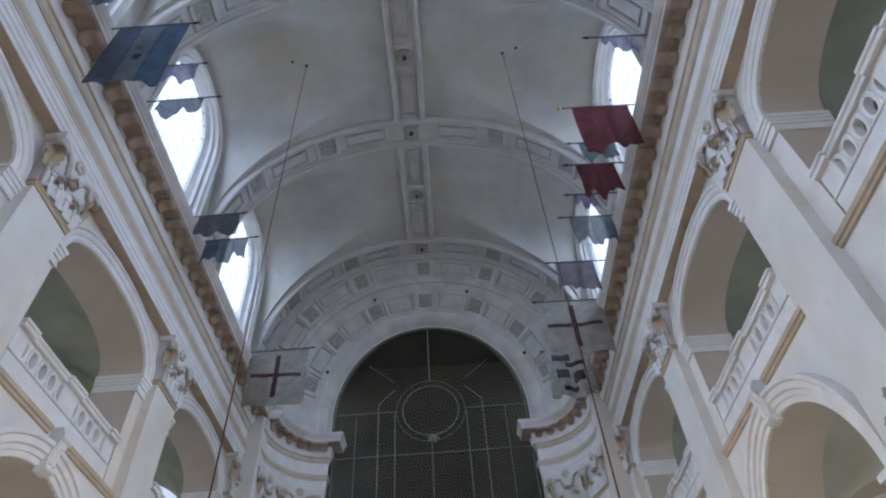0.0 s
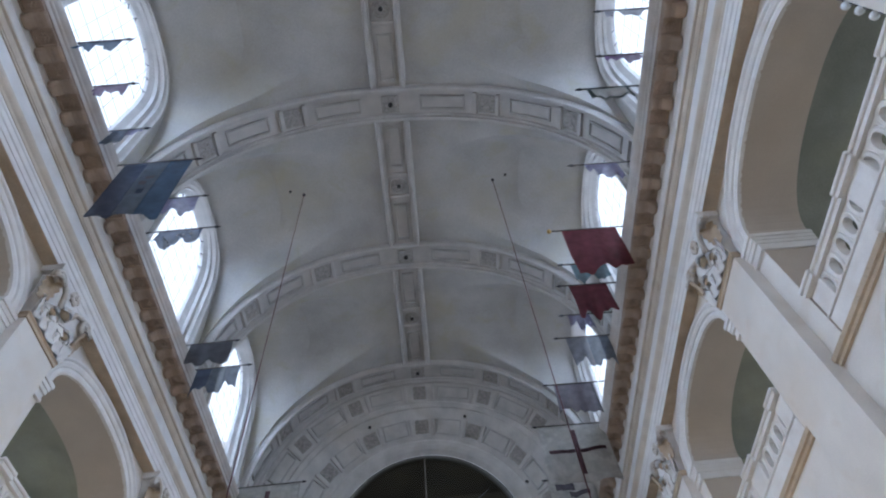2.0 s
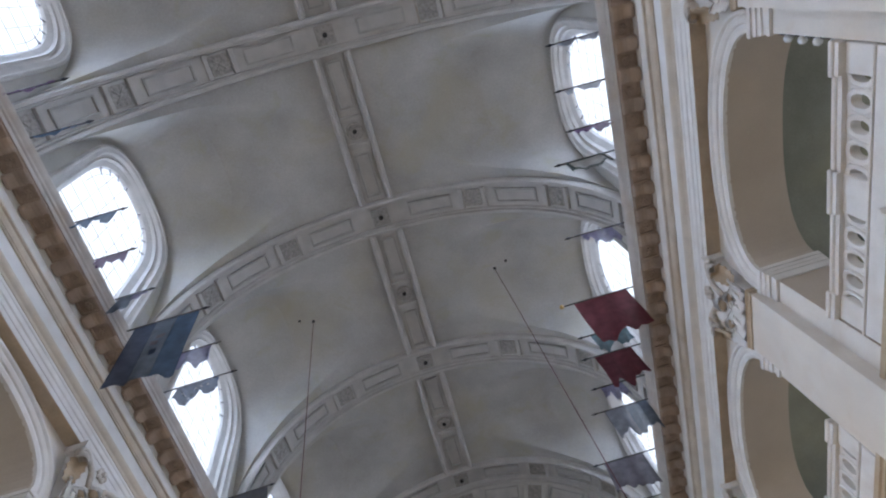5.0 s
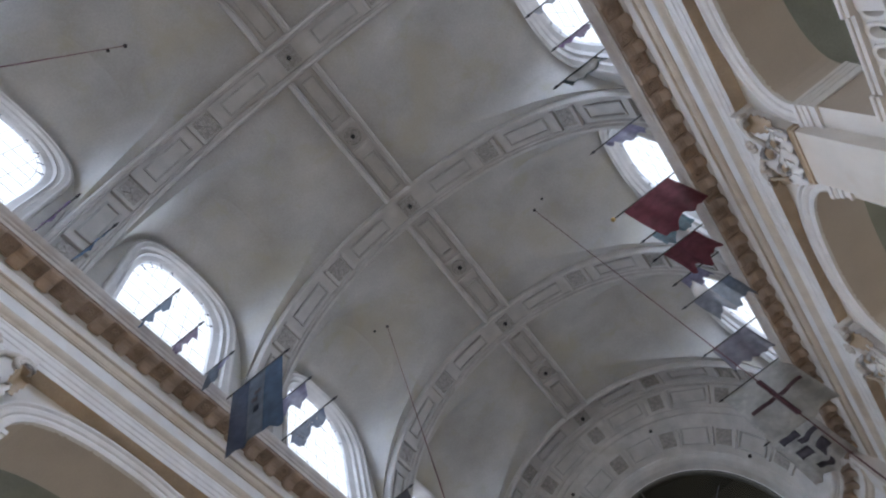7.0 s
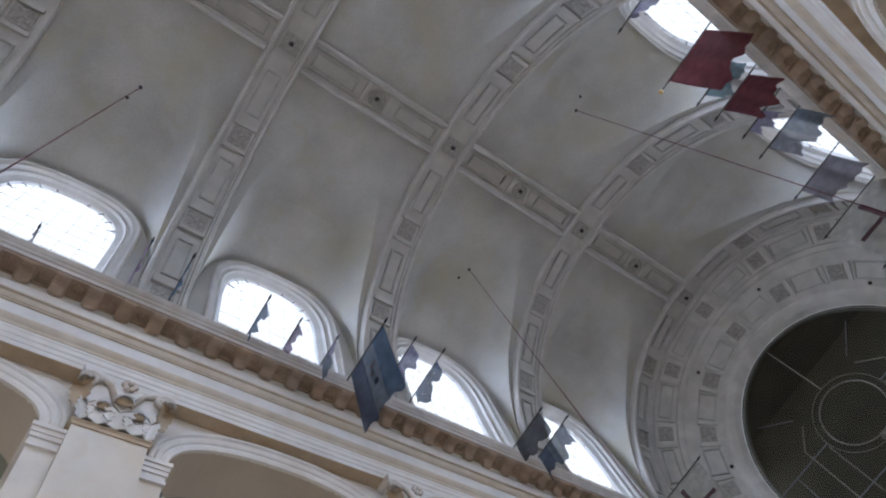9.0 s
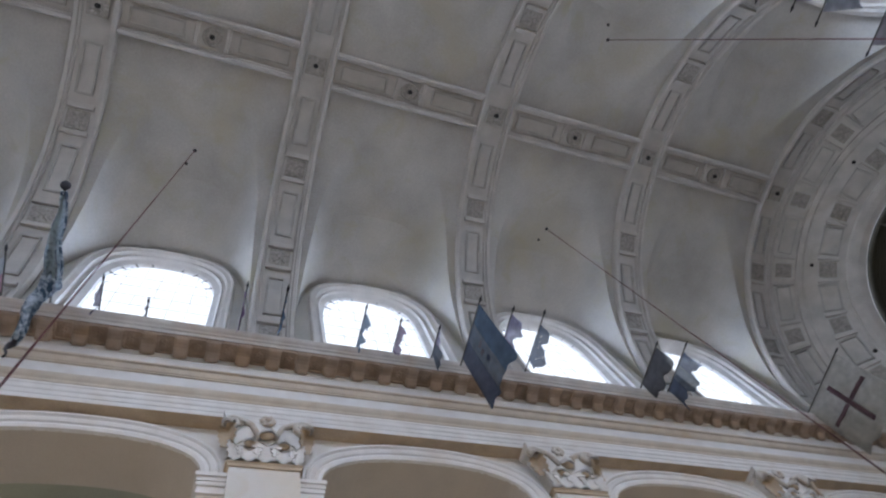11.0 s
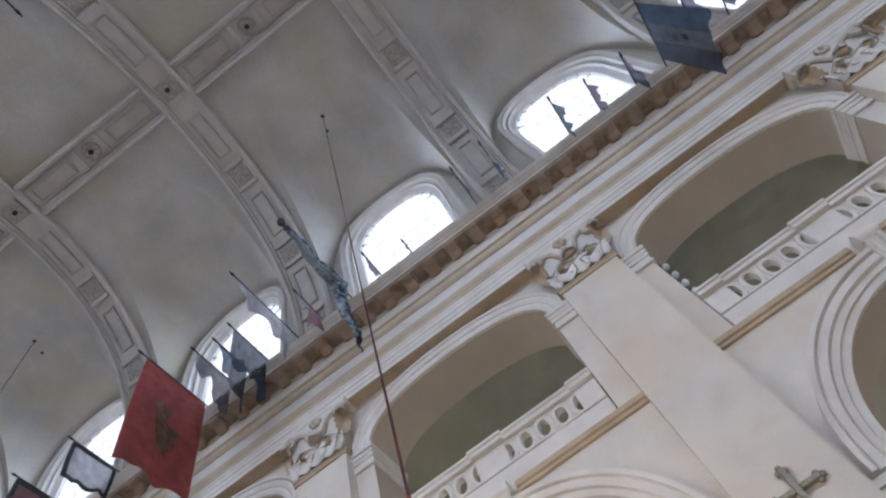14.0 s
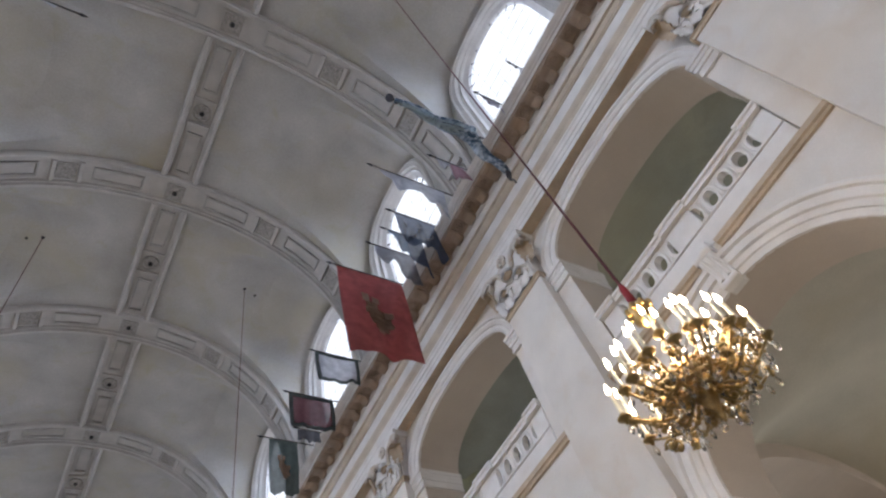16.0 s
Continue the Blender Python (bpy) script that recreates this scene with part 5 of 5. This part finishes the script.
def chandelier():
    """A gilt chandelier with two tiers of candle bulbs, its top at z = 0."""
    root = thing("chandelier", "lit gilt bronze chandelier with crystal drops on a red rope", "chandelier", "chandeliers of the nave")
    bm = bmesh.new()
    lathe(bm, [(0.03, 0.02), (0.10, 0.0), (0.12, -0.05), (0.09, -0.10), (0.11, -0.15), (0.07, -0.2), (0.035, -0.24)], 14)
    for k in range(8):
        a = k * math.tau / 8
        ball(bm, (0.11 * math.cos(a), 0.11 * math.sin(a), -0.04), 0.03, 6, (1, 1, 1.6))
    part("crown", bm, GILT, root, "bright gilt crown cap", smooth=True)
    bm = bmesh.new()
    lathe(bm, [(0.02, -0.22), (0.025, -0.45), (0.06, -0.52), (0.03, -0.58), (0.05, -0.72), (0.11, -0.82), (0.13, -0.90), (0.08, -1.0), (0.10, -1.08), (0.06, -1.16), (0.02, -1.24), (0.035, -1.28), (0.005, -1.33)], 14)
    part("stem", bm, OLDGILT, root, smooth=True)
    for tier, (n, r, z, zc) in enumerate(((18, 0.57, -0.92, -1.0), (12, 0.37, -0.70, -0.84))):
        for k in range(n):
            a = (k + 0.5 * tier) * math.tau / n
            d = Vector((math.cos(a), math.sin(a), 0))
            rr, zz = r * (1 + 0.08 * (k % 2)), z - 0.08 * (k % 2)
            bm = bmesh.new()
            pts = [d * (0.08 + (rr - 0.08) * t) + Vector((0, 0, zc - 0.15 * math.sin(t * 3.4) * (1 - 0.3 * t) + (zz - zc) * t ** 2)) for t in [i / 9 for i in range(10)]]
            tube(bm, pts, [0.016 - 0.005 * i / 9 for i in range(10)], 7)
            side = Vector((-d.y, d.x, 0))
            for q in (-1, 1):
                curl = [pts[5] + side * q * 0.07 * math.sin(i * 0.6) + d * (0.05 * math.cos(i * 0.6) - 0.05) + Vector((0, 0, 0.012 * i)) for i in range(9)]
                tube(bm, curl, 0.012, 5)
            for i in (3, 6):
                ball(bm, pts[i], 0.032, 6, (1, 1, 0.8))
            arm = part("arm", bm, OLDGILT if k % 3 else GILT, root, smooth=True)
            e = pts[-1]
            bm = bmesh.new()
            lathe(bm, [(0.012, -0.05), (0.02, -0.02), (0.055, 0.0), (0.06, 0.012), (0.022, 0.015), (0.024, 0.05)], 10, e)
            part("drip_pan", bm, OLDGILT, arm, smooth=True)
            bm = bmesh.new()
            lathe(bm, [(0.017, 0.04), (0.017, 0.25), (0.008, 0.255)], 8, e)
            part("candle", bm, CANDLE, arm, "ivory candle tube")
            bm = bmesh.new()
            lathe(bm, [(0.008, 0.255), (0.020, 0.275), (0.023, 0.30), (0.014, 0.335), (0.003, 0.37)], 8, e)
            part("bulb", bm, FLAME, arm, "lit flame bulb", smooth=True)
            for j, f in enumerate((4, 7, 9)):
                p = pts[f] + Vector((0, 0, -0.07 - 0.02 * j))
                bm = bmesh.new()
                lathe(bm, [(0.003, 0.06), (0.016, 0.03), (0.024, 0.0), (0.014, -0.03), (0.002, -0.045)], 6, p)
                part("crystal_drop", bm, CRYSTAL, arm, "cut crystal drop")
    bm = bmesh.new()
    tube(bm, [(0, 0, (WIRE_Z - LAMP_Z) / LAMP_K + 0.2), (0, 0, 4.0), (0, 0, 0.25)], [0.011, 0.013, 0.018], 6)
    part("cord", bm, ROPE, root, "thin dark red rope up to the vault")
    bm = bmesh.new()
    lathe(bm, [(0.018, 0.34), (0.032, 0.3), (0.038, 0.12), (0.05, 0.0)], 10)
    part("sleeve", bm, VELVET, root, "red velvet sleeve", smooth=True)
    bm = bmesh.new()
    lathe(bm, [(0.06, 0.2), (0.06, 0.0), (0.02, -0.06)], 10, (0, 0, (WIRE_Z - LAMP_Z) / LAMP_K))
    part("ceiling_hook", bm, DARKIRON, root)
    rnd = random.Random(5)
    for k in range(60):
        a, r, z = rnd.uniform(0, math.tau), rnd.uniform(0.12, 0.5), rnd.uniform(-1.2, -0.78)
        bm = bmesh.new()
        c = Vector((r * math.cos(a), r * math.sin(a), z))
        pts = [c + 0.06 * (1 - i / 14) * Vector((math.cos(i * 0.7) * math.cos(a), math.cos(i * 0.7) * math.sin(a), math.sin(i * 0.7))) for i in range(12)]
        tube(bm, pts, 0.014, 5)
        ball(bm, c, 0.028, 6)
        part("scroll_leaf", bm, (GILT, OLDGILT, OLDGILT)[k % 3], root, smooth=True)
    for k in range(50):
        a, r = rnd.uniform(0, math.tau), rnd.uniform(0.1, 0.62)
        z = -1.2 + 0.25 * (r / 0.62) + rnd.uniform(-0.08, 0.1)
        bm = bmesh.new()
        lathe(bm, [(0.003, 0.05), (0.018, 0.02), (0.026, 0.0), (0.014, -0.03), (0.002, -0.05)], 6, (r * math.cos(a), r * math.sin(a), z))
        part("crystal_drop", bm, CRYSTAL, root, "cut crystal drop")
    return root


lamps = None
for y in (MIDS[1] + 0.05, MIDS[3] + 0.05, MIDS[5] - 0.06):
    for s in (-1, 1):
        m = pose(s * 3.09, y, LAMP_Z, 0, 0, 11)
        if lamps is None:
            lamps = chandelier()
            for piece in lamps.children_recursive:
                piece.data.transform(Matrix.Scale(LAMP_K, 4))
            at(lamps, m)
        else:
            copy_thing(lamps, m)
        # solid plug, black in place of the rope hole's darkness
        bm = bmesh.new()
        lathe(bm, [(0.045, 0.1), (0.045, -0.02), (0.02, -0.03)], 10, (s * 3.50, y - 0.16, lunette(0.1, 3.5)))
        tagged(part("vault_hole", bm, DARKHOLE), "small dark rope hole in the vault", "hole", "rope holes of the vault", "structure")
        lamp = new("chandelier_light", bpy.data.lights.new("chandelier_light", "POINT"))
        lamp.data.energy, lamp.data.color, lamp.data.shadow_soft_size = LAMP_WATTS, (1.0, 0.80, 0.56), 0.3
        lamp.matrix_world = pose(s * 3.08, y, LAMP_Z - 0.42)


# ---------------------------------------------------------------- small fittings
def pier_cross(s, y, z):
    root = thing("wall_cross", "small bronze cross with lobed ends on the pier", "cross", "crosses on the piers")
    bm = bmesh.new()
    x0, x1 = s * (PIL_X + 0.01), s * (PIL_X - 0.06)
    box(bm, x0, x1, y - 0.032, y + 0.032, z - 0.25, z + 0.25, 0.01)
    part("upright", bm, BRONZE, root)
    for q in (-1, 1):
        bm = bmesh.new()
        box(bm, x0, x1, y + q * 0.033, y + q * 0.25, z - 0.032, z + 0.032, 0.01)
        part("arm", bm, BRONZE, root)
    for a, b in ((0, 1), (0, -1), (1, 0), (-1, 0)):
        bm = bmesh.new()
        for c, d in ((0, 0.025), (0.04, -0.02), (-0.04, -0.02)):
            ball(bm, ((x0 + x1) / 2, y + a * (0.25 + d) + b * c, z + b * (0.25 + d) + a * c), 0.036, 8, (0.7, 1, 1))
        part("lobed_end", bm, BRONZE, root)


pier_cross(-1, RIBS[3], 5.17)
pier_cross(1, RIBS[2], 5.17)
pier_cross(1, RIBS[3], 5.17)
GLOBE = material("milk_glass", (0.85, 0.88, 0.9), rough=0.15, var=0.05)
for s in (-1, 1):
    root = thing("gallery_light", "row of small white glass globes on a gallery jamb", "lamp", "globe lights of the gallery")
    y = MIDS[2] - GAL_H + 0.09
    bm = bmesh.new()
    box(bm, s * 6.04, s * 6.08, y - 0.1, y - 0.03, 8.3, 9.5, 0.005)
    part("back_bar", bm, DARKIRON, root)
    for k in range(4):
        bm = bmesh.new()
        ball(bm, (s * 6.04, y, 8.5 + 0.27 * k), 0.06, 10)
        ball(bm, (s * 6.09, y + 0.02, 8.59 + 0.27 * k), 0.045, 8)
        part("glass_globe", bm, GLOBE, root, smooth=True)
